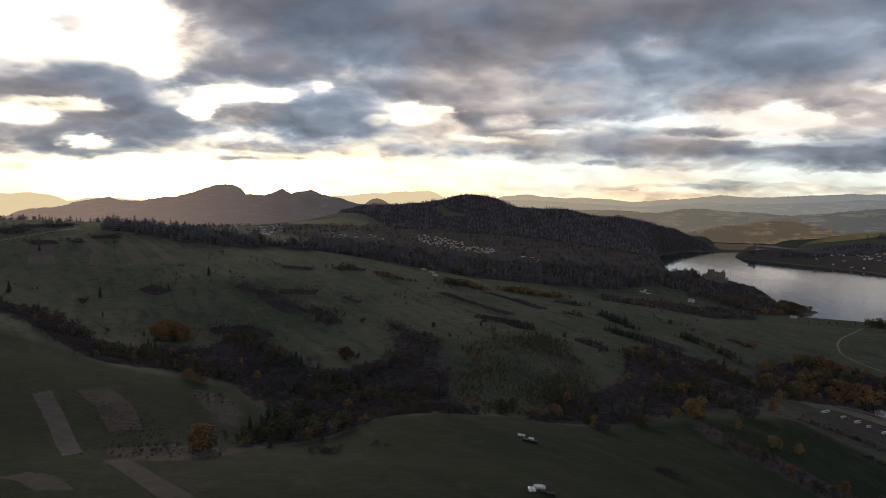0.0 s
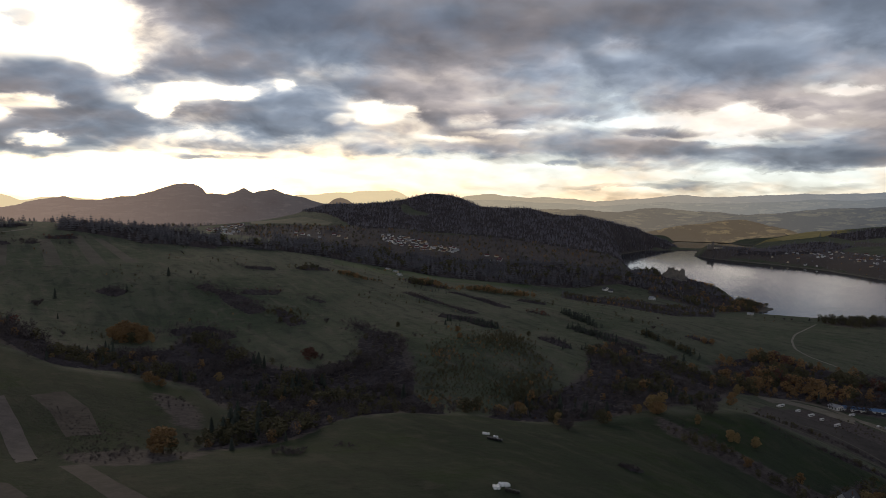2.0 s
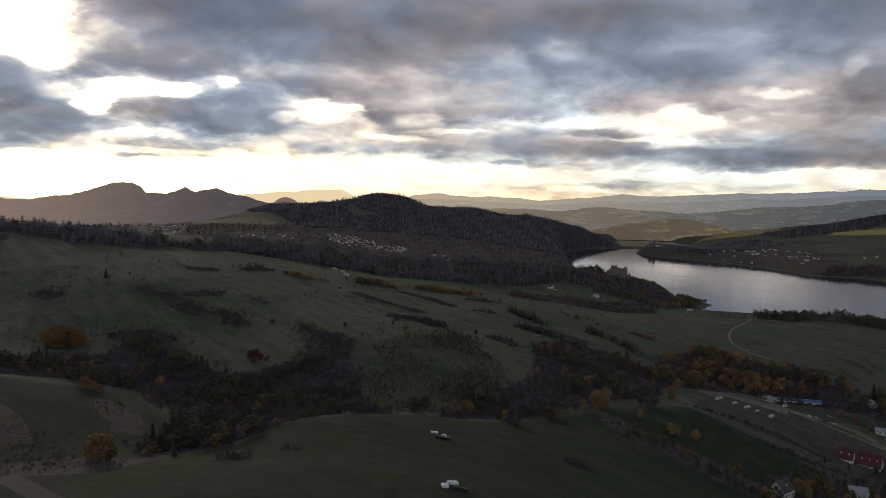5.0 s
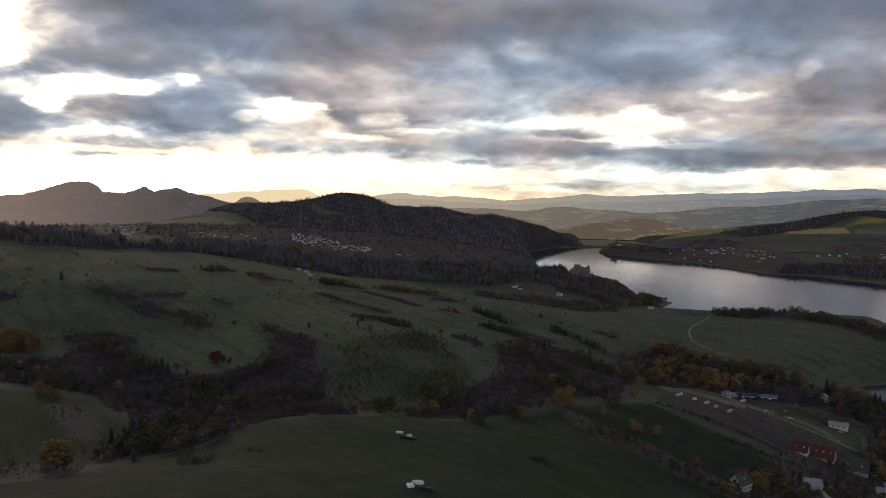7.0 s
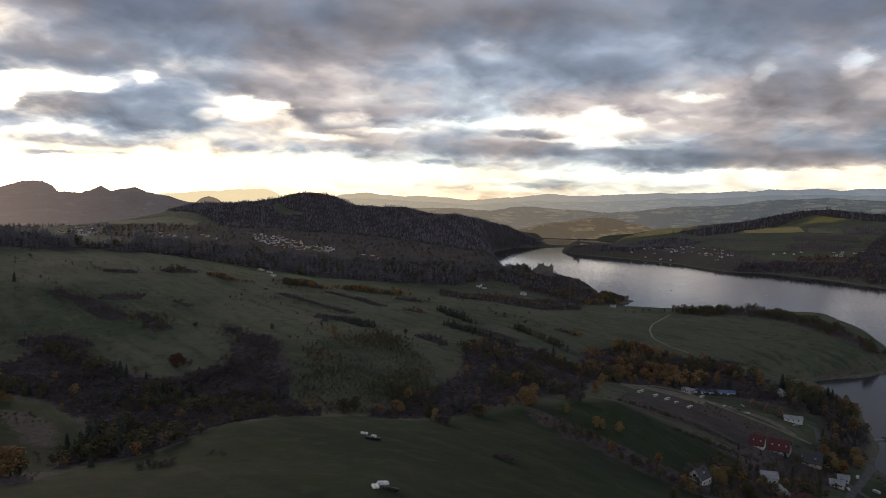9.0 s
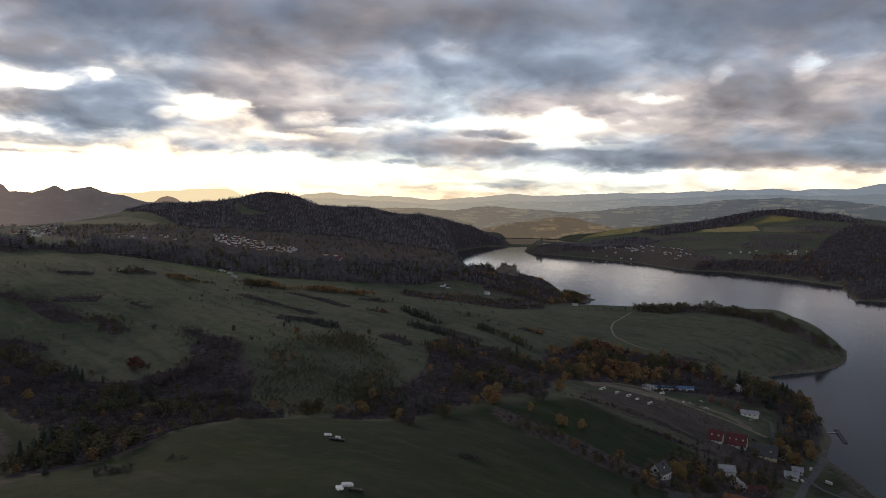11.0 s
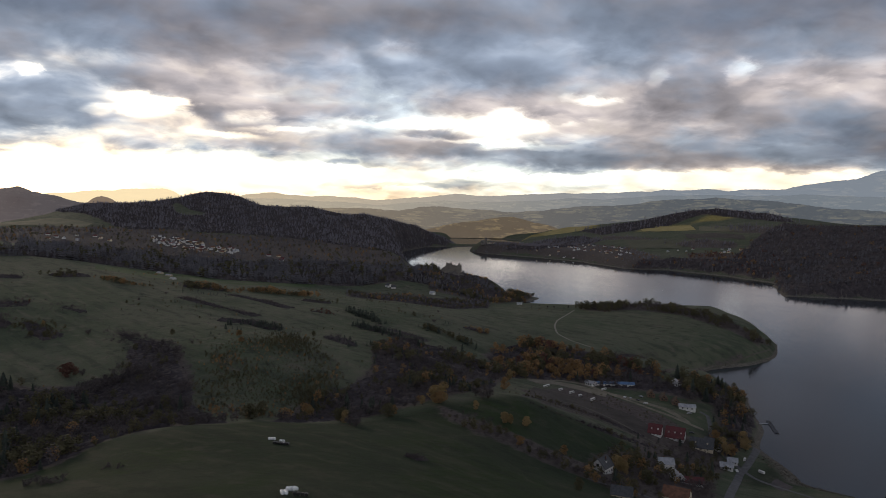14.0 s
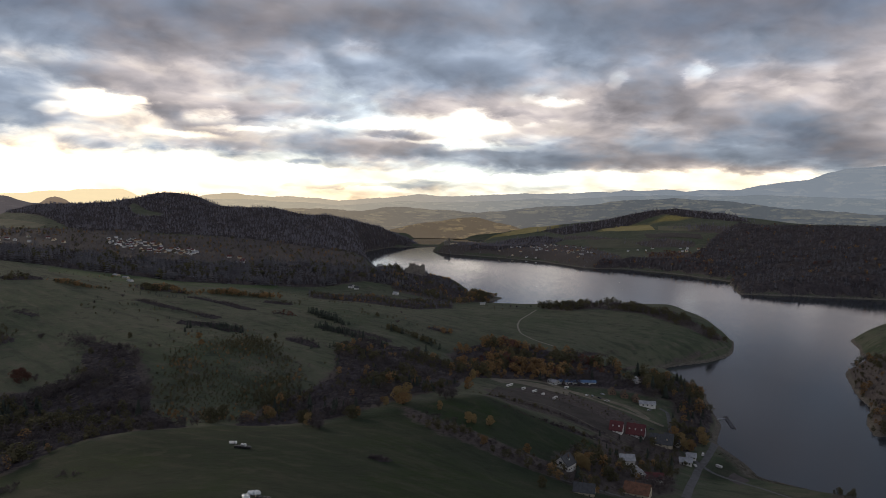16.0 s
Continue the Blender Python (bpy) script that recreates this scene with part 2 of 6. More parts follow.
GROUND = material("pasture_ground", ground_colour, 0.95, bump=lambda k, p: (k.noise(p, 0.25, 6.0, 0.7), 0.7, 1.5), spec=0.1)
SPRUCE = material("spruce_needles", leafy((0.026, 0.033, 0.029), (0.052, 0.062, 0.050)), 0.9, spec=0.1)
BARE = material("bare_twigs", leafy((0.052, 0.046, 0.049), (0.108, 0.091, 0.090)), 0.95, spec=0.1)
OLIVE = material("fading_leaves", leafy((0.048, 0.048, 0.028), (0.098, 0.086, 0.046)), 0.85, spec=0.15)
AMBER = material("amber_leaves", leafy((0.125, 0.076, 0.036), (0.245, 0.150, 0.066)), 0.8, spec=0.2)
YELLOW = material("yellow_leaves", leafy((0.155, 0.108, 0.050), (0.27, 0.192, 0.088)), 0.8, spec=0.2)
RUSSET = material("russet_leaves", leafy((0.070, 0.036, 0.030), (0.125, 0.060, 0.045)), 0.85, spec=0.15)
# paler leaf colours with distance haze painted in, for the farther woods
FAR_SPRUCE = material("hazed_far_spruce", leafy((0.122, 0.117, 0.138), (0.172, 0.164, 0.188)), 0.95, spec=0.1)
FAR_BARE = material("hazed_far_bare_wood", leafy((0.135, 0.117, 0.115), (0.225, 0.19, 0.175)), 0.95, spec=0.1)
MID_SPRUCE = material("hazed_mid_spruce", leafy((0.066, 0.066, 0.078), (0.140, 0.136, 0.148)), 0.95, spec=0.1)
# dark tone paints the shade inside the woods, below the lighter crowns
SHADED_UNDERGROWTH = material("shaded_forest_undergrowth", mottled((0.034, 0.030, 0.034), (0.076, 0.066, 0.070), 0.05), 0.95, spec=0.1)
BARK = material("bark", mottled((0.04, 0.032, 0.026), (0.11, 0.09, 0.075), 1.5), 0.95)


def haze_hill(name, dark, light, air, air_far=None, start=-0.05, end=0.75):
    """A far range with haze painted in as emission: an even glow over its own colours,
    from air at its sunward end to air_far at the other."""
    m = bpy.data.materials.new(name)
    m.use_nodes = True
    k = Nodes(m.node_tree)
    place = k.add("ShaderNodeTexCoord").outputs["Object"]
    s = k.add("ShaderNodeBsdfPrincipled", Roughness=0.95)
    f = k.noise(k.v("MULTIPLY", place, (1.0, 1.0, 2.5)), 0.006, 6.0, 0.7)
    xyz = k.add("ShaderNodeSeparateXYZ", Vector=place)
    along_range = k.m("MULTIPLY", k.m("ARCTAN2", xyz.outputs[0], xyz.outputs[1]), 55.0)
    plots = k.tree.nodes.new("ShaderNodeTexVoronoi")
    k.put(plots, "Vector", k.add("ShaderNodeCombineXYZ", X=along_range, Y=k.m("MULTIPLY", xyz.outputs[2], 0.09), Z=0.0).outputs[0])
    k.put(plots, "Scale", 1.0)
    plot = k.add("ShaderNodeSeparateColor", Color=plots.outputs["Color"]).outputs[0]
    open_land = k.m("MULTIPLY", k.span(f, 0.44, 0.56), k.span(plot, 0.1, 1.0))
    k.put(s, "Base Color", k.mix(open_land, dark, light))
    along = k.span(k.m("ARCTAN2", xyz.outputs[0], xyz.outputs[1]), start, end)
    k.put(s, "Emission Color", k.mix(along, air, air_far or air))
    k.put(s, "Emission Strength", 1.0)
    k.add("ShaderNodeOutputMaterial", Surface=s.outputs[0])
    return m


def water_material():
    m = bpy.data.materials.new("lake_water")
    m.use_nodes = True
    k = Nodes(m.node_tree)
    place = k.add("ShaderNodeTexCoord").outputs["Object"]
    streaks = k.v("MULTIPLY", place, (1.0, 0.45, 1.0))
    calm = k.noise(streaks, 0.006, 4.0, 0.6, 0.6)
    s = k.add("ShaderNodeBsdfPrincipled", IOR=1.33)
    k.put(s, "Base Color", (0.030, 0.038, 0.046, 1))
    gusts = k.noise(streaks, 0.03, 5.0, 0.7, 0.3)
    k.put(s, "Roughness", k.span(k.m("ADD", k.m("MULTIPLY", calm, 0.6), k.m("MULTIPLY", gusts, 0.4)), 0.36, 0.62, 0.03, 0.10))
    b = k.add("ShaderNodeBump", Height=k.noise(streaks, 0.22, 5.0, 0.65), Strength=0.35, Distance=0.28)
    # normals tilted towards the camera's side, so the lake mirrors higher, brighter sky
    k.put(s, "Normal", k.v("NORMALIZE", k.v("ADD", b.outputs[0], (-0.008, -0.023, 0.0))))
    k.add("ShaderNodeOutputMaterial", Surface=s.outputs[0])
    return m


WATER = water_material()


# ---- the lie of the land ----
NEAR_FIELD = [(38, 247, 98), (-76, 244, 95), (3, 400, 79), (-42, 398, 74), (-84, 370, 70), (-126, 321, 79), (-164, 275, 91), (137, 450, 54), (180, 477, 56),
    (246, 481, 54), (125, 348, 66), (187, 336, 49), (64, 273, 86)]
LOWER_FIELD = [(-227, 412, 86), (-169, 323, 80), (-343, 541, 102), (-233, 493, 80), (-174, 474, 72), (-128, 447, 66), (-244, 384, 90)]
GULLY = [(-348, 596, 92), (-273, 579, 72), (-172, 554, 59), (-99, 526, 51), (-111, 389, 64), (-12, 505, 54), (49, 498, 52), (53, 487, 52), (115, 487, 48),
    (222, 514, 48)]
PASTURE = [(-271, 694, 66), (-95, 643, 63), (40, 544, 55), (53, 658, 73), (-383, 814, 90), (-294, 882, 103), (-523, 828, 113), (-124, 841, 84), (12, 850, 74),
    (136, 768, 57), (-280, 1043, 113), (274, 920, 57), (169, 628, 56), (262, 735, 52), (174, 740, 57)]
CREST = [(-693, 1100, 151), (-617, 1122, 148), (-544, 1159, 146), (-419, 1146, 125), (-333, 1205, 117), (-223, 1240, 111), (-135, 1253, 97), (-34, 1260, 77),
    (121, 1284, 57), (145, 1322, 51), (324, 1207, 34), (441, 1095, 32)]
HEADLAND = [(624, 1014, 28), (532, 1042, 26), (709, 943, 38), (726, 866, 35), (513, 776, 29), (541, 694, 21), (689, 739, 24), (360, 703, 26), (399, 647, 28)]
SHORE_VILLAGE = [(368, 461, 13), (345, 568, 27), (344, 621, 25), (253, 378, 29), (278, 354, 25), (418, 510, 20), (398, 435, 5), (195, 395, 52), (386, 392, -1),
    (464, 550, 21)]
VALLEY = [(-37, 1900, 71), (113, 1847, 71), (-523, 2137, 105), (-580, 1491, 142), (-259, 2235, 106), (217, 1737, 54), (398, 1755, 60), (435, 1436, 49),
    (496, 1394, 43), (368, 1371, 29), (42, 1419, 59), (190, 1407, 46)]
CASTLE_RIDGE = [(570, 1452, 52), (609, 1415, 34), (525, 1554, 43), (510, 1685, 40), (643, 1399, 22), (591, 1313, 10)]
MIDDLE_HILLS = [(-14, 3380, 200), (71, 3319, 236), (157, 3296, 242), (241, 3251, 230), (314, 3185, 186), (364, 3129, 176), (443, 3068, 182), (524, 3015, 186),
    (564, 2967, 168), (609, 2938, 134), (647, 2909, 142), (709, 2915, 157), (782, 2979, 147), (914, 3119, 124), (1083, 3328, 99), (1205, 3445, 64),
    (1237, 3338, 31), (-238, 3492, 184), (-390, 3560, 188), (-520, 3600, 150), (-640, 3640, 80), (420, 3596, 90), (701, 3378, 69), (613, 3547, 107), (838, 3419, 97), (1016, 3558, 73),
    (200, 3845, 165), (-183, 2694, 110), (131, 2497, 101), (418, 2414, 94), (555, 2335, 81), (-646, 2827, 110), (-1144, 2665, 86), (-900, 3300, 66)]
FAR_SHORE = [(1592, 2424, 33), (1995, 2753, 77), (2526, 3037, 191), (2601, 2906, 199), (2370, 2296, 144), (2251, 1907, 141), (2284, 1619, 146), (1756, 1407, 56),
    (1909, 1979, 60), (1472, 2897, 16), (1261, 2810, 38), (2056, 3547, 83), (2335, 2934, 109), (1597, 1439, 17), (1756, 1240, 61), (949, 649, 32),
    (597, 402, 30)]
AROUND = [(0, 0, 104), (-150, -200, 110), (200, -200, 90), (0, -800, 120), (-700, 100, 150), (-900, 900, 165), (-1400, 1500, 150), (-600, -600, 150),
    (500, -300, 40), (900, -200, 30), (-2500, 3000, 70), (-3000, 0, 150), (0, -3000, 150), (3000, -1500, 100), (2600, 1200, 130), (1400, 300, 40),
    (-1500, 3500, 62), (-200, 4500, 60), (1500, 5200, 60), (3300, 3100, 110), (2950, 2620, 150), (3050, 2250, 108), (3200, 1850, 100), (1263, 3340, 3), (1400, 3340, 3), (1560, 3440, 5), (1330, 3650, 20),
    (1980, 3800, 25), (1700, 4250, 30), (1350, 4050, 40), (2000, 4200, 45), (1900, 3500, 40), (1400, 2900, 40)]
LAND = [NEAR_FIELD, LOWER_FIELD, GULLY, PASTURE, CREST, HEADLAND, SHORE_VILLAGE, VALLEY, CASTLE_RIDGE, MIDDLE_HILLS, FAR_SHORE, AROUND]
SHORE = [(463, 307), (443, 347), (425, 381), (442, 424), (454, 451), (501, 501), (532, 536), (562, 575), (579, 615), (589, 654), (555, 679), (557, 700),
    (609, 691), (686, 704), (753, 729), (794, 755), (835, 804), (884, 886), (928, 976), (930, 1010), (800, 1120), (650, 1210), (590, 1265), (650, 1300), (705, 1340), (738, 1374),
    (724, 1388), (690, 1386), (668, 1402), (705, 1470), (730, 1528), (640, 1640), (600, 1760), (640, 1960), (820, 2708), (902, 2939), (1122, 3237), (1263, 3259), (1367, 3240), (1203, 2875),
    (1222, 2721), (1311, 2529), (1392, 2269), (1386, 1972), (1493, 1899), (1535, 1705), (1534, 1499), (1320, 1257), (1417, 1192), (1572, 1068),
    (1900, 1000), (1500, 700), (1141, 780), (1037, 752), (897, 630), (807, 595), (685, 482), (597, 411), (760, 380)]
LOWER_LAKE = [(1446, 3796), (1348, 3398), (1664, 3342), (1926, 3792), (1807, 4027), (1600, 4130)]
CONTROL = np.array([p for line in LAND for p in line], float)


def spread(points):
    """Weights of a smooth surface through the heights of the plan's feature lines."""
    n = len(points)
    a = np.zeros((n + 3, n + 3))
    a[:n, :n] = np.hypot(points[:, None, 0] - points[None, :, 0], points[:, None, 1] - points[None, :, 1]) - np.eye(n) * 3
    a[:n, n] = a[n, :n] = 1
    a[:n, n + 1] = a[n + 1, :n] = points[:, 0] / 1000
    a[:n, n + 2] = a[n + 2, :n] = points[:, 1] / 1000
    return np.linalg.solve(a, np.r_[points[:, 2], 0, 0, 0])


WEIGHTS = spread(CONTROL)


def off_edge(poly, x, y):
    """Signed distance to a closed outline in the plan: minus inside."""
    best, inside = np.full(np.shape(x), 1e9), np.zeros(np.shape(x), bool)
    for i in range(len(poly)):
        (ax, ay), (bx, by) = poly[i], poly[(i + 1) % len(poly)]
        ux, uy = bx - ax, by - ay
        q = np.clip(((x - ax) * ux + (y - ay) * uy) / (ux * ux + uy * uy), 0, 1)
        best = np.minimum(best, np.hypot(x - ax - q * ux, y - ay - q * uy))
        inside ^= ((ay > y) != (by > y)) & (x < (bx - ax) * (y - ay) / (by - ay + 1e-12) + ax)
    return np.where(inside, -best, best)


def lake_edge(x, y):
    wob = 5 * np.sin(x * 0.045 + 2 * np.sin(y * 0.021)) + 4 * np.sin(y * 0.06 + x * 0.02)
    return np.minimum(off_edge(SHORE, x, y), off_edge(LOWER_LAKE, x, y)) + wob * 0.6


def height(x, y):
    x, y = np.asarray(x, float), np.asarray(y, float)
    z = WEIGHTS[-3] + WEIGHTS[-2] * x / 1000 + WEIGHTS[-1] * y / 1000
    for (px, py, _), w in zip(CONTROL, WEIGHTS):
        z = z + w * np.sqrt((x - px) ** 2 + (y - py) ** 2 + 100)
    d = lake_edge(x, y)
    q = np.clip(d / 70, 0, 1)
    q = q * (2 - q)
    r = np.hypot(x, y)
    swell = np.sin(x * 0.031 + 1.3 * np.sin(y * 0.017)) * np.sin(y * 0.027 + np.sin(x * 0.013)) * np.clip(r / 900, 0.2, 2.0)
    land = np.maximum(z + swell, 2) * q + np.clip(d * 0.12, 0, 2)
    return np.where(d < 0, np.maximum(d * 0.15, -14), land)


fine = np.arange(-38, 66, 0.2)
coarse = np.arange(66, 322, 4.0)
spokes = np.radians(np.concatenate([fine, coarse]))
rings = np.concatenate([[0.02, 30.0, 60.0, 90.0, 120.0, 140.0], np.geomspace(160, 4900, 300)])
R, A = np.meshgrid(rings, spokes, indexing="ij")
gx, gy = R * np.sin(A), R * np.cos(A)
gz = height(gx, gy)


def lie(x, y):
    """Height of the sheet of ground itself, between its rings and spokes."""
    x, y = np.asarray(x, float), np.asarray(y, float)
    r, a = np.hypot(x, y), np.arctan2(x, y)
    a = np.where(a < spokes[0], a + 2 * np.pi, a)
    i = np.clip(np.searchsorted(rings, r) - 1, 0, len(rings) - 2)
    j = np.clip(np.searchsorted(spokes, a) - 1, 0, len(spokes) - 1)
    after = np.append(spokes, spokes[0] + 2 * np.pi)
    u = np.clip((r - rings[i]) / (rings[i + 1] - rings[i]), 0, 1)
    v = np.clip((a - after[j]) / (after[j + 1] - after[j]), 0, 1)
    k = (j + 1) % len(spokes)
    return (gz[i, j] * (1 - v) + gz[i, k] * v) * (1 - u) + (gz[i + 1, j] * (1 - v) + gz[i + 1, k] * v) * u


def ground_at(x, y):
    return float(lie(np.array([x], float), np.array([y], float))[0])


def in_poly(poly, x, y):
    return off_edge(poly, x, y) < 0


def mesh_of(name, verts, faces, mats, index=None, smooth=False):
    """A mesh from arrays of corners and of triangles or quads."""
    me = bpy.data.meshes.new(name)
    verts, faces = np.asarray(verts, np.float32), np.asarray(faces, np.int32)
    n, c = faces.shape
    me.vertices.add(len(verts))
    me.vertices.foreach_set("co", verts.ravel())
    me.loops.add(n * c)
    me.loops.foreach_set("vertex_index", faces.ravel())
    me.polygons.add(n)
    me.polygons.foreach_set("loop_start", np.arange(n, dtype=np.int32) * c)
    if index is not None:
        me.polygons.foreach_set("material_index", np.asarray(index, np.int32))
    me.polygons.foreach_set("use_smooth", np.full(n, smooth))
    for m in mats:
        me.materials.append(m)
    me.update(calc_edges=True)
    me.validate()
    return me


# woods and scrub, as outlines in the plan; the young plantation among them
PLANTATION = [(7, 579), (36, 653), (102, 750), (125, 672), (126, 565), (104, 477), (70, 476), (33, 473), (13, 517)]
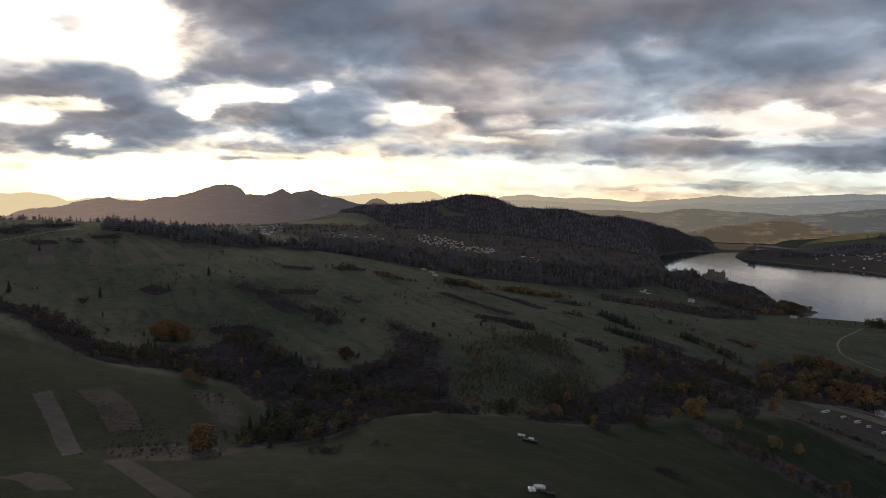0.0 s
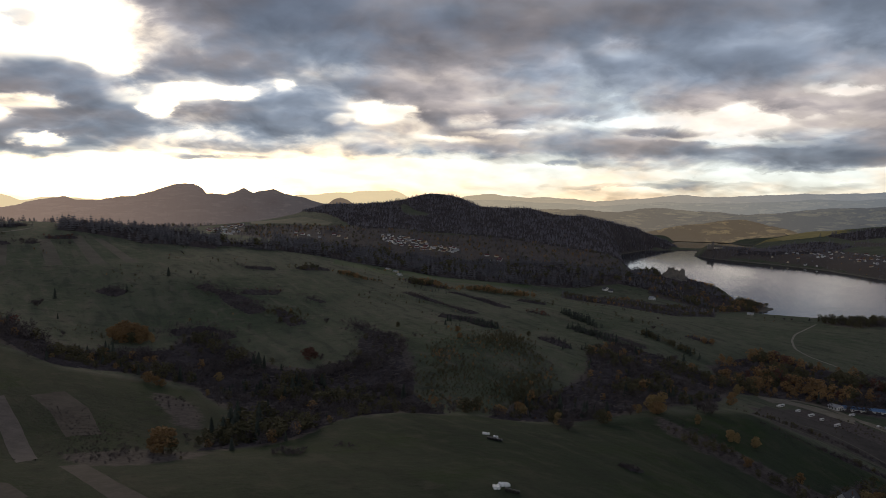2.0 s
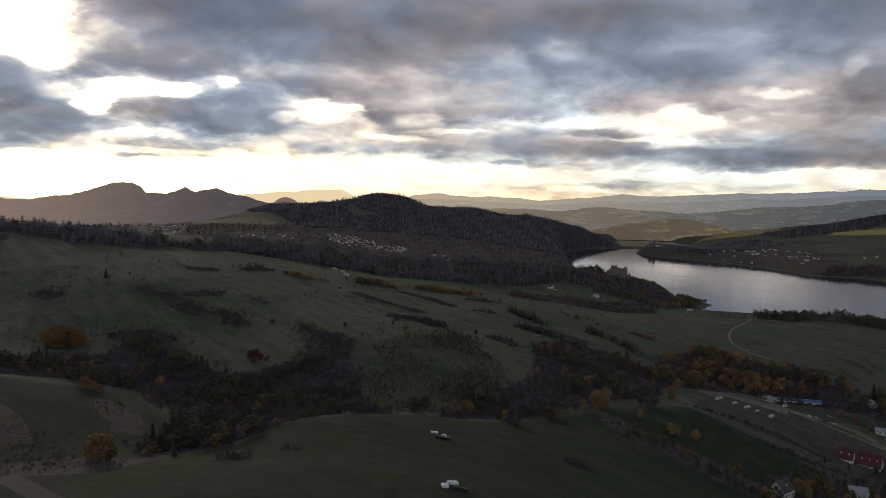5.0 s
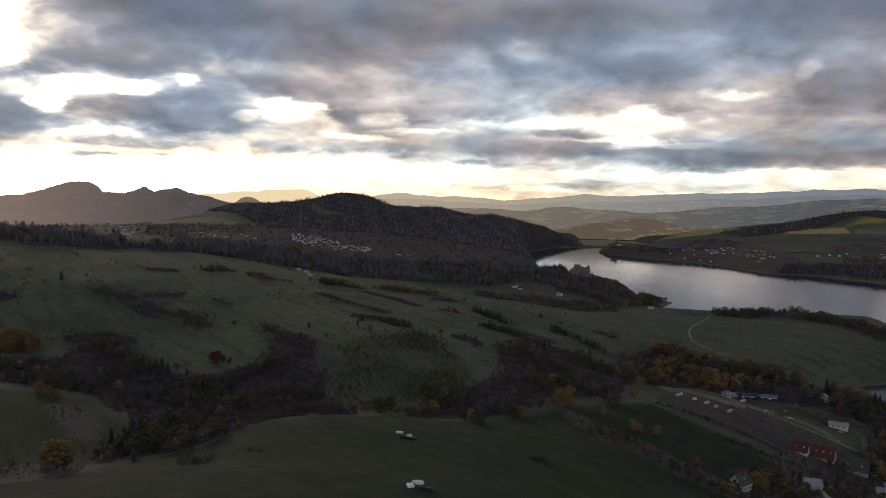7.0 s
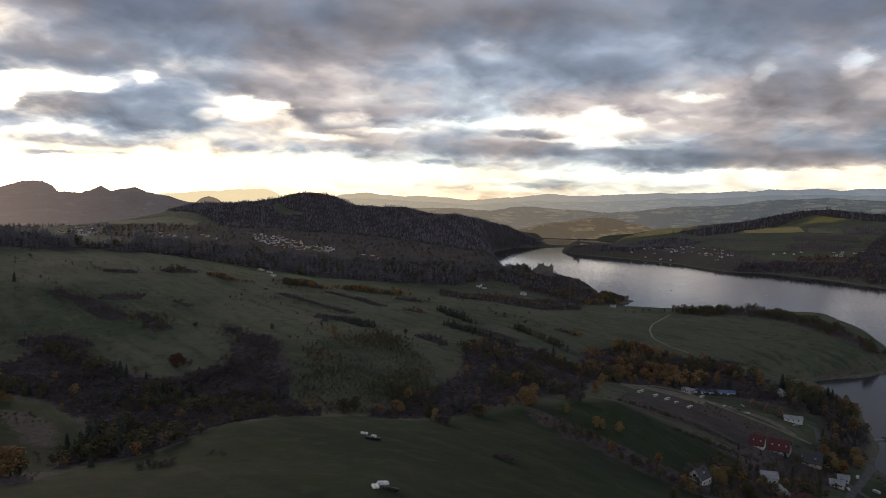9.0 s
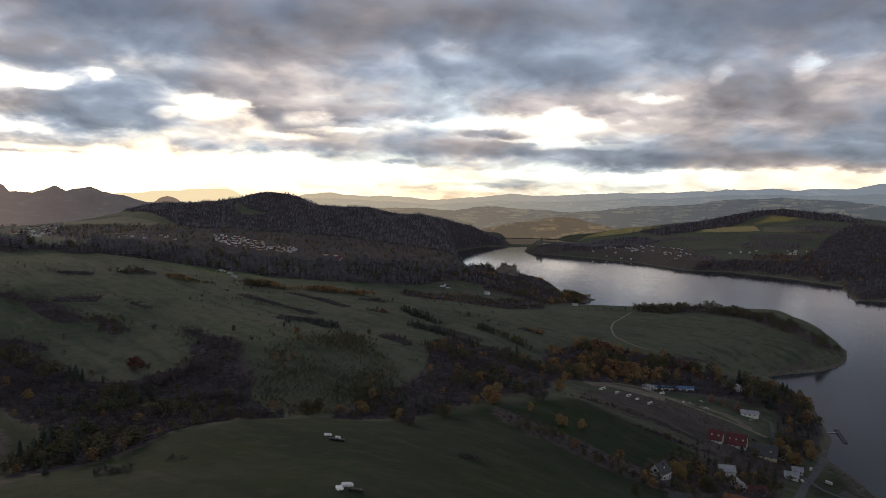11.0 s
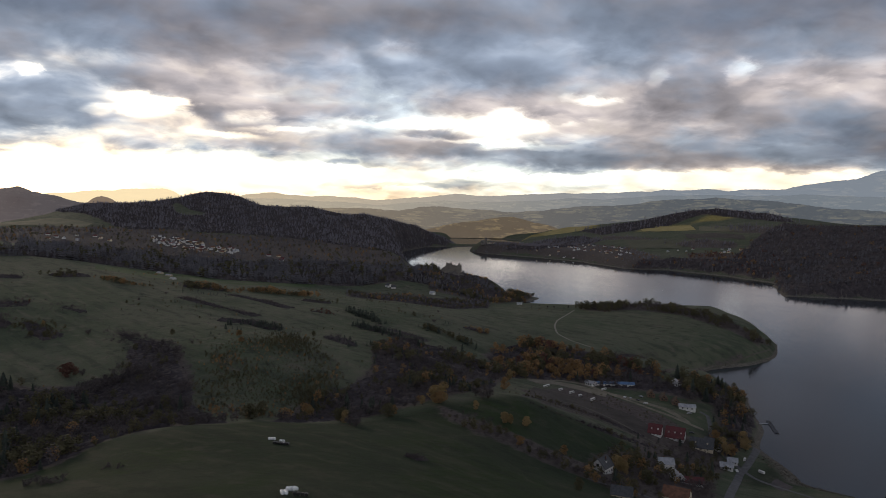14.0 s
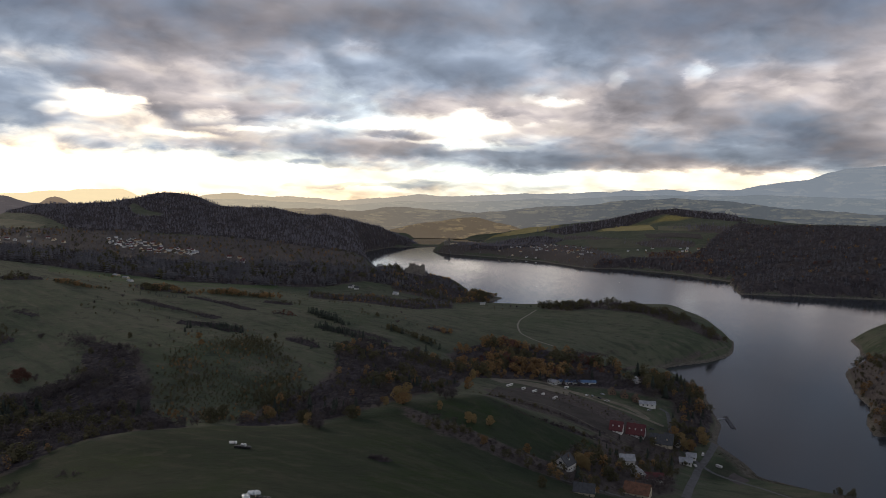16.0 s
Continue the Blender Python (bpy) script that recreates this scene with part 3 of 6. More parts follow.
WOODS = [
    ([(-560, 1173), (-461, 1184), (-424, 1160), (-326, 1215), (-371, 1402), (-646, 1354)],
     "spruce_wood", "spruce:8 bare:2", 9, 17, "dark spruce wood on the brow of the pasture"),
    ([(-333, 1257), (-233, 1294), (-47, 1324), (124, 1344), (296, 1389), (411, 1401), (495, 1416), (563, 1540), (478, 1631), (296, 1715), (89, 1688),
    (-118, 1736), (-320, 1771), (-435, 1643)],
     "forest_belt", "spruce:8 bare:3 olive:1", 8.5, 16.5, "dense belt of dark spruce below the village"),
    ([(389, 1449), (482, 1357), (531, 1295), (571, 1273), (642, 1345), (685, 1446), (635, 1479), (584, 1490), (567, 1518), (524, 1638), (466, 1739)],
     "castle_wood", "spruce:5 bare:6 amber:0.7 olive:2", 6.5, 10, "mixed autumn wood on the castle rock"),
    ([(-176, 2594), (128, 2447), (392, 2266), (475, 2148), (600, 2010), (665, 2010), (740, 2350), (830, 2700), (910, 2935), (1120, 3235), (1242, 3262),
    (1290, 3318), (1343, 3469), (1308, 3621), (871, 3442), (579, 3350), (186, 3545), (-251, 3640), (-560, 3680), (-470, 3330),
    (-330, 3000)],
     "hill_forest", "spruce:12 bare:1", 13.5, 12, "dark forest covering the steep lakeside hills"),
    ([(-453, 1794), (-121, 1776), (300, 1734), (484, 1651), (605, 1906), (513, 2242), (126, 2397), (-290, 2684), (-661, 2618)],
     "valley_trees", "bare:5 olive:2 spruce:5 amber:1", 17, 10, "scattered autumn trees between the village houses"),
    ([(1642, 1792), (1566, 1517), (1521, 1434), (1550, 1232), (1568, 1074), (1577, 867), (2366, 1301), (2344, 1621), (2327, 1972), (2386, 2280),
    (2026, 2075)],
     "shore_forest", "bare:8 spruce:8 amber:0.25 russet:0.4", 17, 12, "brown autumn forest on the far lake shore"),
    ([(1974, 3011), (2290, 2969), (2507, 2922), (2533, 2488), (2526, 2350), (2837, 2748), (2474, 3207), (2035, 3327)],
     "ridge_forest", "spruce:9 bare:1", 24, 17, "dark wood along a far ridge"),
    ([(1168, 2720), (1326, 2613), (1592, 2602), (1809, 2760), (1610, 2938), (1379, 2888), (1203, 2835)],
     "castle_hill_wood", "spruce:6 bare:4", 12, 9, "dark wood round the far castle"),
    ([(1210, 2866), (1225, 2729), (1318, 2542), (1398, 2280), (1388, 1975), (1470, 1930), (1543, 1995), (1671, 2342), (1689, 2758), (1571, 2973),
    (1237, 2756)],
     "shore_trees", "bare:6 spruce:5 amber:1", 15, 9, "scattered trees on the village shore"),
    ([(-425, 671), (-361, 600), (-300, 542), (-240, 508), (-207, 529), (-152, 519), (-115, 455), (-90, 427), (-110, 398), (-101, 350), (-74, 349),
    (-53, 360), (-41, 392), (-26, 403), (0, 415), (-4, 538), (-20, 607), (-67, 589), (-107, 595), (-167, 659), (-215, 695), (-210, 629), (-259, 600),
    (-305, 596), (-389, 666)],
     "gully_thicket", "bare:12 spruce:1 olive:3 amber:0.25", 6.8, 9, "dark leafless thicket along the gully"),
    ([(-40, 609), (-42, 675), (-24, 706), (-1, 651), (9, 579), (4, 525), (29, 446), (0, 415), (-15, 522)],
     "slope_thicket", "bare:14 olive:1", 6.0, 8.5, "dark leafless thicket on the slope"),
    ([(186, 693), (217, 714), (272, 690), (290, 641), (285, 592), (237, 525), (178, 486), (144, 474), (109, 464), (73, 452), (56, 455), (84, 516),
    (128, 544), (160, 595)],
     "brook_thicket", "bare:14 spruce:1 olive:3 amber:1", 6.0, 8, "dark leafless thicket along the brook"),
    ([(-165, 470), (-143, 462), (-124, 434), (-118, 407), (-131, 412), (-151, 440)],
     "left_scrub", "bare:1", 5.5, 3, "low leafless scrub in the field corner"),
    ([(-156, 329), (-128, 349), (-95, 341), (-93, 326), (-115, 306), (-141, 308)],
     "field_edge_scrub", "bare:6 olive:1", 5.5, 3, "low scrub along the field edge"),
    ([(315, 705), (401, 769), (451, 731), (470, 664), (482, 622), (463, 594), (373, 604), (321, 614), (280, 594)],
     "amber_wood", "amber:6 russet:0.6 olive:4 bare:4", 7.5, 11, "amber autumn wood below the headland field"),
    ([(175, 463), (186, 439), (208, 405), (239, 385), (244, 375), (223, 348), (199, 372), (175, 404), (167, 448)],
     "hedge_thicket", "bare:8 olive:1", 5.5, 5, "leafless hedge strip between the fields"),
    ([(479, 590), (529, 587), (554, 575), (520, 530), (490, 495), (449, 458), (404, 430), (406, 448), (438, 481), (465, 519), (456, 549)],
     "lakeside_wood", "spruce:1.2 amber:1.2 olive:5 bare:4", 6, 11, "mixed lakeside wood with dark spruce and amber trees"),
    ([(261, 401), (322, 424), (337, 409), (355, 394), (305, 335), (260, 319), (232, 325), (223, 348)],
     "garden_trees", "bare:7 olive:4 amber:0.6 spruce:0.7", 5.5, 8, "garden trees round the lakeside houses"),
    ([(379, 613), (457, 585), (463, 548), (451, 522), (422, 558), (365, 590)],
     "camp_trees", "spruce:3 bare:5 olive:2", 6.5, 11, "dark trees behind the holiday cabins"),
    ([(629, 1032), (686, 1023), (759, 993), (780, 930), (765, 860), (760, 798), (776, 774), (786, 764), (738, 746), (725, 814), (716, 880), (684, 939),
    (634, 961)],
     "headland_rim", "bare:5 olive:5", 7.5, 11.5, "row of trees along the headland rim"),
    ([(501, 632), (620, 704), (689, 717), (682, 710), (614, 697), (492, 619)],
     "headland_bank", "bare:4 olive:2", 7, 3, "low scrub on the headland bank"),
    ([(588, 1307), (640, 1348), (690, 1382), (730, 1376), (702, 1342), (655, 1306), (540, 1160)],
     "spit_trees", "bare:3 amber:1 olive:3", 5.5, 11, "lakeside trees below the castle rock"),
    ([(296, 1305), (381, 1256), (471, 1198), (596, 1311), (477, 1060), (401, 1020), (332, 1096), (264, 1161)],
     "lane_trees", "bare:5 olive:3 amber:0.4 spruce:2", 6, 7, "trees along the lane below the forest"),
    ([(1383, 1936), (1499, 1907), (1546, 1717), (1543, 1508), (1667, 1632), (1646, 1831), (1550, 1943), (1439, 1982)],
     "shore_band", "bare:7 amber:0.6 spruce:3 russet:0.5", 12, 12, "brown autumn trees along the far waterline"),
    ([(1272, 2660), (1371, 2498), (1649, 2692), (1818, 2771), (1910, 3093), (1766, 3219), (1384, 2837)],
     "upper_band", "spruce:6 bare:4", 14, 13, "dark wood above the far village"),
    ([(1516, 1477), (1328, 1257), (1420, 1195), (1568, 1076), (1787, 1172), (2006, 1385), (1926, 1629), (1808, 1723)],
     "right_shore_wood", "bare:8 spruce:6 amber:0.3", 12, 12, "brown autumn wood down to the far waterline"),
    ([(-983, 1448), (-760, 1539), (-720, 2000), (-760, 2854), (-1088, 2796), (-1628, 2400)],
     "left_valley_trees", "spruce:6 bare:4 olive:1", 28, 14, "scattered dark trees in the hazy valley"),
    ([(472, 1329), (531, 1236), (591, 1238), (634, 1235), (647, 1270), (621, 1299), (572, 1332), (490, 1380)],
     "castle_foot_trees", "bare:5 olive:2 amber:0.7 spruce:2", 7, 9, "autumn trees at the foot of the castle rock"),
    ([(1820, 2356), (1975, 2266), (1958, 2089), (1902, 2028), (1813, 2109)],
     "field_grove", "bare:5 spruce:4", 16, 12, "dark grove between the far fields"),
    ([(1946, 2967), (1933, 2712), (1910, 2436), (1874, 2389), (1860, 2608), (1845, 2812)],
     "field_hedge", "bare:5 spruce:4", 14, 9, "hedge between the far fields"),
    ([(2219, 2548), (2299, 2387), (2249, 2149), (2129, 2061), (2126, 2270)],
     "ridge_grove", "spruce:5 bare:4", 18, 14, "dark grove on the far hillside"),
    ([(1706, 2060), (1770, 1970), (1748, 1836), (1673, 1757), (1585, 1899)],
     "brown_grove", "russet:3 bare:4 amber:1", 13, 10, "reddish brown trees above the far waterline"),
    ([(278, 540), (345, 578), (373, 553), (387, 511), (397, 484), (385, 455), (384, 433), (344, 438), (316, 475), (267, 482)],
     "village_scrub", "bare:3 olive:1", 6, 1.6, "low brown scrub and weeds above the village"),
    ([(331, 451), (408, 454), (391, 419), (348, 386), (340, 413), (313, 425)],
     "garden_scrub", "bare:6 olive:3 spruce:0.3", 6, 5.5, "shrubs and small trees in the lakeside gardens"),
    ([(465, 350), (488, 336), (480, 319), (413, 307)],
     "near_shore_trees", "olive:3 amber:1", 7, 8, "lakeside trees turning yellow"),
    ([(854, 627), (847, 531), (721, 392), (512, 313), (526, 364), (571, 405), (641, 478), (728, 529)],
     "opposite_bank_wood", "bare:4 olive:3 amber:1", 8, 8, "scrubby wood on the opposite bank"),
]
CLEARINGS = [[(-17, 3111), (35, 2948), (93, 2862), (78, 2807), (11, 2849), (-18, 2920), (-33, 3050)],
    [(-477, 3120), (-360, 2897), (-255, 2715), (-310, 2617), (-415, 2709)],
    [(-423, 1605), (-450, 1900), (-345, 1800), (-300, 1654), (-262, 1412), (-290, 1330), (-347, 1339)]]
SOWN = [[(-332, 523), (-290, 524), (-233, 494), (-183, 506), (-150, 502), (-126, 470), (-104, 430), (-98, 353), (-73, 346), (-41, 390), (0, 402), (45, 456), (80, 444),
    (130, 455), (178, 470), (251, 491), (298, 448), (332, 423), (262, 392), (225, 345), (262, 300), (330, 200), (100, -300), (-400, -200), (-420, 300)],
    [(428, 411), (413, 370), (376, 381), (388, 399)]]
# far fields whose colour carries painted sunlight
SUNLIT_FIELDS = [[(1724, 3609), (1981, 3417), (2113, 3278), (2218, 3472), (2019, 3683), (1818, 3730)],
    [(2111, 2916), (2195, 2802), (2316, 2782), (2341, 2942), (2204, 2996)],
    [(2368, 2843), (2436, 2718), (2542, 2716), (2495, 2866)]]


# villages: outlines in the plan and numbers of houses
VILLAGES = [
    ([(-670, 2640), (-600, 2700), (-479, 2103), (-446, 1800), (-560, 2000), (-657, 2251)], 40),
    ([(-89, 2268), (-6, 2260), (79, 2060), (157, 1937), (137, 1854), (59, 1891), (-19, 1991), (-75, 2099)], 66),
    ([(-324, 1974), (-149, 1954), (-167, 2194), (-357, 2171)], 10),
    ([(183, 1750), (229, 1725), (252, 1843), (201, 1849)], 5),
    ([(1344, 2544), (1569, 2703), (1691, 2575), (1638, 2314), (1455, 2031), (1402, 2097), (1398, 2280), (1339, 2484)], 46),
    ([(1637, 2122), (1720, 1976), (1854, 2098), (1758, 2243)], 10),
    ([(1748, 1978), (1763, 1884), (1873, 1973), (1842, 2055)], 8),
]

# one sheet of ground: rings round the middle, closer together near it, out to the horizon
nr, na = R.shape
i, j = np.meshgrid(np.arange(nr - 1), np.arange(na), indexing="ij")
jn = (j + 1) % na
quads = np.stack([i * na + j, i * na + jn, (i + 1) * na + jn, (i + 1) * na + j], -1).reshape(-1, 4)
me = mesh_of("ground", np.stack([gx, gy, gz], -1).reshape(-1, 3), quads, [GROUND], smooth=True)
fx, fy = gx.ravel(), gy.ravel()
wood = np.zeros(len(fx))
for outline, soft in [(w[0], 12) for w in WOODS]:
    wood = np.maximum(wood, np.clip(0.5 - off_edge(outline, fx, fy) / (2 * soft), 0, 1))
for outline in CLEARINGS:
    wood = np.minimum(wood, np.clip(0.5 + off_edge(outline, fx, fy) / 20, 0, 1))
cover = {"wood": wood, "stubble": np.zeros(len(fx))}
cover["sown"] = np.zeros(len(fx))
for outline in SOWN:
    cover["sown"] = np.maximum(cover["sown"], np.clip(0.5 - off_edge(outline, fx, fy) / 14, 0, 1))
for outline in SUNLIT_FIELDS:
    cover["stubble"] = np.maximum(cover["stubble"], np.clip(0.5 - off_edge(outline, fx, fy) / 50, 0, 1))
for key, values in cover.items():
    me.attributes.new(key, "FLOAT", "POINT").data.foreach_set("value", values.astype(np.float32))
ground = tagged(new("ground", me), "hilly autumn pasture and fields round a lake", "ground", kind="structure")

ring = np.radians(np.arange(0, 360, 3))
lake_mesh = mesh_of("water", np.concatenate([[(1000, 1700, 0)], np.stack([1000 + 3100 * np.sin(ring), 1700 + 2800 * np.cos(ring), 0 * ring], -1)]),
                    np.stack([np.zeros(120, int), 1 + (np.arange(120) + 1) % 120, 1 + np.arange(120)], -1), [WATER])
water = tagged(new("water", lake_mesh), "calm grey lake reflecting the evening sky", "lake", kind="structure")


# ---- far ranges ----
def far_range(name, crest, distance, depth, foot, mat, label, seed, jag=4.0):
    """A mountain range along an arc: crest is headings and heights; it falls to its foot before and behind."""
    a = np.arange(crest[0][0], crest[-1][0], 0.08)
    z = np.interp(a, [c[0] for c in crest], [c[1] for c in crest])
    rng = np.random.default_rng(seed)
    for width, size in ((12, jag), (4, jag * 0.5), (1, jag * 0.3)):
        bumps = rng.normal(0, 1, len(a) // width + 3)
        z = z + size * 0.6 * np.interp(np.arange(len(a)) / width, np.arange(len(bumps)), bumps)
    end = np.clip(np.minimum(a - a[0], a[-1] - a) / 3.0, 0, 1)
    z = foot + (z - foot) * np.sqrt(end * (2 - end))
    across = np.array([-1, -0.8, -0.6, -0.42, -0.26, -0.12, -0.05, 0, 0.08, 0.35, 1.0])
    share = np.array([0, 0.12, 0.27, 0.45, 0.64, 0.84, 0.94, 1, 0.9, 0.45, 0])
    relief = rng.normal(0, 1, (len(across), len(a) // 14 + 3))
    verts = []
    for row, (v, s) in enumerate(zip(across, share)):
        fold = np.interp(np.arange(len(a)) / 14, np.arange(relief.shape[1]), relief[row]) * (1 - s) * s
        r = np.minimum(distance + v * depth + fold * depth * 0.5, 4930)
        h = foot + (z - foot) * np.clip(s + fold * 0.15, 0, 1)
        verts.append(np.stack([r * np.sin(np.radians(a)), r * np.cos(np.radians(a)), h], -1))
    n = len(a)
    i, j = np.meshgrid(np.arange(len(across) - 1), np.arange(n - 1), indexing="ij")
    faces = np.stack([i * n + j, i * n + j + 1, (i + 1) * n + j + 1, (i + 1) * n + j], -1).reshape(-1, 4)
    ob = new(name, mesh_of(name, np.concatenate(verts), faces, [mat], smooth=True))
    return tagged(ob, label, "mountains", kind="structure")


# the last one or two colours of each are painted haze, given off by the hills
FAR_BLUE = haze_hill("far_hills_in_blue_haze", (0.04, 0.05, 0.05), (0.13, 0.12, 0.09), (0.44, 0.35, 0.235), (0.150, 0.17, 0.20))
FAR_GOLD = haze_hill("far_hills_in_golden_haze", (0.05, 0.05, 0.04), (0.08, 0.07, 0.05), (0.74, 0.59, 0.36))
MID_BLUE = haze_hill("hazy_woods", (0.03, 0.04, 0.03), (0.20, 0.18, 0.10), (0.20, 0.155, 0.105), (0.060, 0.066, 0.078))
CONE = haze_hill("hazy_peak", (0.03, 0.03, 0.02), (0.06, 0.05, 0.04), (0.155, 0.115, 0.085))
LEFT = haze_hill("backlit_range_in_haze", (0.02, 0.022, 0.018), (0.06, 0.055, 0.045), (0.235, 0.165, 0.132), (0.058, 0.050, 0.054), -0.56, -0.12)
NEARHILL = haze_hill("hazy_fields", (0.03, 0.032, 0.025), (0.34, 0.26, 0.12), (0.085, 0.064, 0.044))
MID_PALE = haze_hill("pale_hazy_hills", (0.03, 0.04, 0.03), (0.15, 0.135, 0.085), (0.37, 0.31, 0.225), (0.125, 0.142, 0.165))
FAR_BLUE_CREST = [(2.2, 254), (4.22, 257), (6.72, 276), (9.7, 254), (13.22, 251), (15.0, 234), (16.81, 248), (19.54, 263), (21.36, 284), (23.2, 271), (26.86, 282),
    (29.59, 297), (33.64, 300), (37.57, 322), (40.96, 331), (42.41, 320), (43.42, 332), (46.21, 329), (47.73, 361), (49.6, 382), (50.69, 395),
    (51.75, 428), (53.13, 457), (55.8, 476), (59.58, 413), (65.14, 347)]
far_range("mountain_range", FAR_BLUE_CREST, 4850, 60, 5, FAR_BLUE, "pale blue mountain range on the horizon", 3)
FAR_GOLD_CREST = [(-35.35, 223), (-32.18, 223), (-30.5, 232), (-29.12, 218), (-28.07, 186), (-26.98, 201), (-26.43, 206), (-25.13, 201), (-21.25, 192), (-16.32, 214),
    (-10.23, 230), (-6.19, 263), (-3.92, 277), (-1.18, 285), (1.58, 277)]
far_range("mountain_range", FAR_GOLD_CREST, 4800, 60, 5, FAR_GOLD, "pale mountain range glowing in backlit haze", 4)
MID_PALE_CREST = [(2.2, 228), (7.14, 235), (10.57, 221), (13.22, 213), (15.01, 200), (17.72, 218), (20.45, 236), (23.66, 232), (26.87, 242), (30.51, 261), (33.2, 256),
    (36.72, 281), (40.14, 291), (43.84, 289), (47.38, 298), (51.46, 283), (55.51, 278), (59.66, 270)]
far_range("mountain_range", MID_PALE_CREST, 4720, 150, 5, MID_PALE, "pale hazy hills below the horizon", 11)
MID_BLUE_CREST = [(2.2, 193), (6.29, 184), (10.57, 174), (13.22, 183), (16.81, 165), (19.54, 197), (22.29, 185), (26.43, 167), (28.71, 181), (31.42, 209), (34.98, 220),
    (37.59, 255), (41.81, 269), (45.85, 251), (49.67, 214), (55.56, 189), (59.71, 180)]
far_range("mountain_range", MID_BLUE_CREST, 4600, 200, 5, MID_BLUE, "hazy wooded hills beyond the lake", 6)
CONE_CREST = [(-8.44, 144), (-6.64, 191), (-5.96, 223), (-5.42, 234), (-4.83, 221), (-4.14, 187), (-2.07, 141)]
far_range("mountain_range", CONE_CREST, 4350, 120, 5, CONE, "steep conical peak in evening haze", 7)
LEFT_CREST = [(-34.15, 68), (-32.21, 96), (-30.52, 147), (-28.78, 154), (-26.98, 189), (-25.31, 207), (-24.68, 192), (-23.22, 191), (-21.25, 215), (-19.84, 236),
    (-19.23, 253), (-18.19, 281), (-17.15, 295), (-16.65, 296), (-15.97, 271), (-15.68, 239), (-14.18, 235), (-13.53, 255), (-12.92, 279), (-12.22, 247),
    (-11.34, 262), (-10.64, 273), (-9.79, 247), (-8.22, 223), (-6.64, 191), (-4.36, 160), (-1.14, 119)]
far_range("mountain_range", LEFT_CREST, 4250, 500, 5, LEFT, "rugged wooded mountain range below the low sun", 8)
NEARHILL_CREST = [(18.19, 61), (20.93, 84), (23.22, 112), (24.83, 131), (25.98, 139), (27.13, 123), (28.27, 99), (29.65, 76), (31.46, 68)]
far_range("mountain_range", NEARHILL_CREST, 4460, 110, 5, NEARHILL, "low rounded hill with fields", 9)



# ---- woods, hedges and trees ----
def rot_z(v, a):
    c, s = np.cos(a), np.sin(a)
    return np.stack([v[..., 0] * c - v[..., 1] * s, v[..., 0] * s + v[..., 1] * c, v[..., 2]], -1)


TETRA = np.array([(1, 1, 1), (1, -1, -1), (-1, 1, -1), (-1, -1, 1)], float)
TETRA_FACES = np.array([(0, 1, 2), (0, 3, 1), (0, 2, 3), (1, 3, 2)])


def tufts(centres, size, rng):
    """Small ragged tufts of leaves at the centres."""
    n = len(centres)
    v = TETRA[None] * rng.uniform(0.45, 1.1, (n, 4, 1)) * size[:, None, None]
    q = rng.normal(0, 1, (n, 3, 3))
    q, _ = np.linalg.qr(q)
    v = np.einsum("nij,nkj->nki", q, v) * (1, 1, 0.75) + centres[:, None]
    return v.reshape(-1, 3), (TETRA_FACES[None] + 4 * np.arange(n)[:, None, None]).reshape(-1, 3)


def stem(points, radii, sides=5):
    """A tapered, bent stem through the points."""
    ring = np.arange(sides) * 2 * np.pi / sides
    v = np.concatenate([np.stack([p[0] + r * np.cos(ring), p[1] + r * np.sin(ring), np.full(sides, p[2])], -1) for p, r in zip(points, radii)])
    f = []
    for k in range(len(points) - 1):
        for s in range(sides):
            a, b = k * sides + s, k * sides + (s + 1) % sides
            f += [(a, b, b + sides), (a, b + sides, a + sides)]
    return v, np.array(f)


def join(pieces):
    verts, faces, index, n = [], [], [], 0
    for v, f, m in pieces:
        verts.append(v)
        faces.append(np.asarray(f) + n)
        index.append(np.full(len(f), m))
        n += len(v)
    return np.concatenate(verts), np.concatenate(faces), np.concatenate(index)


def broadleaf(seed, count, tuft, width=0.62):
    """A tree one metre high: trunk with limbs, and the tufts of its crown."""
    rng = np.random.default_rng(seed)
    wood = [stem([(0, 0, -0.03), (0.01, 0.0, 0.2), (0.0, 0.02, 0.5), (0.02, 0.01, 0.85)], [0.032, 0.025, 0.016, 0.004])]
    lobes = []
    for i in range(6):
        a, h = i * 2.4 + rng.uniform(-0.4, 0.4), 0.13 + 0.115 * i + rng.uniform(-0.05, 0.05)
        out = width * 0.5 * (1.1 - abs(h - 0.42) * 1.5) * rng.uniform(0.5, 0.8)
        tip = (out * np.cos(a), out * np.sin(a), min(h + 0.1, 0.85))
        wood.append(stem([(0, 0, max(h - 0.2, 0.08)), (tip[0] * 0.5, tip[1] * 0.5, h - 0.08), tip], [0.014, 0.009, 0.003], 4))
        lobes.append((*tip, rng.uniform(0.16, 0.25)))
    lobes.append((0.0, 0.0, 0.82, 0.19))
    centres, size = [], []
    for x, y, z, r in lobes:
        n = count // len(lobes)
        d = rng.normal(0, 1, (n, 3))
        d /= np.linalg.norm(d, axis=1)[:, None]
        d *= (r * rng.uniform(0.35, 1.05, n) ** 0.5)[:, None] * (1.1, 1.1, 0.85)
        centres.append(d + (x, y, z))
    centres = np.concatenate(centres)
    leaf = tufts(centres, tuft * rng.uniform(0.6, 1.2, len(centres)), rng)
    trunk = join([(v, f, 0) for v, f in wood])
    return trunk, leaf


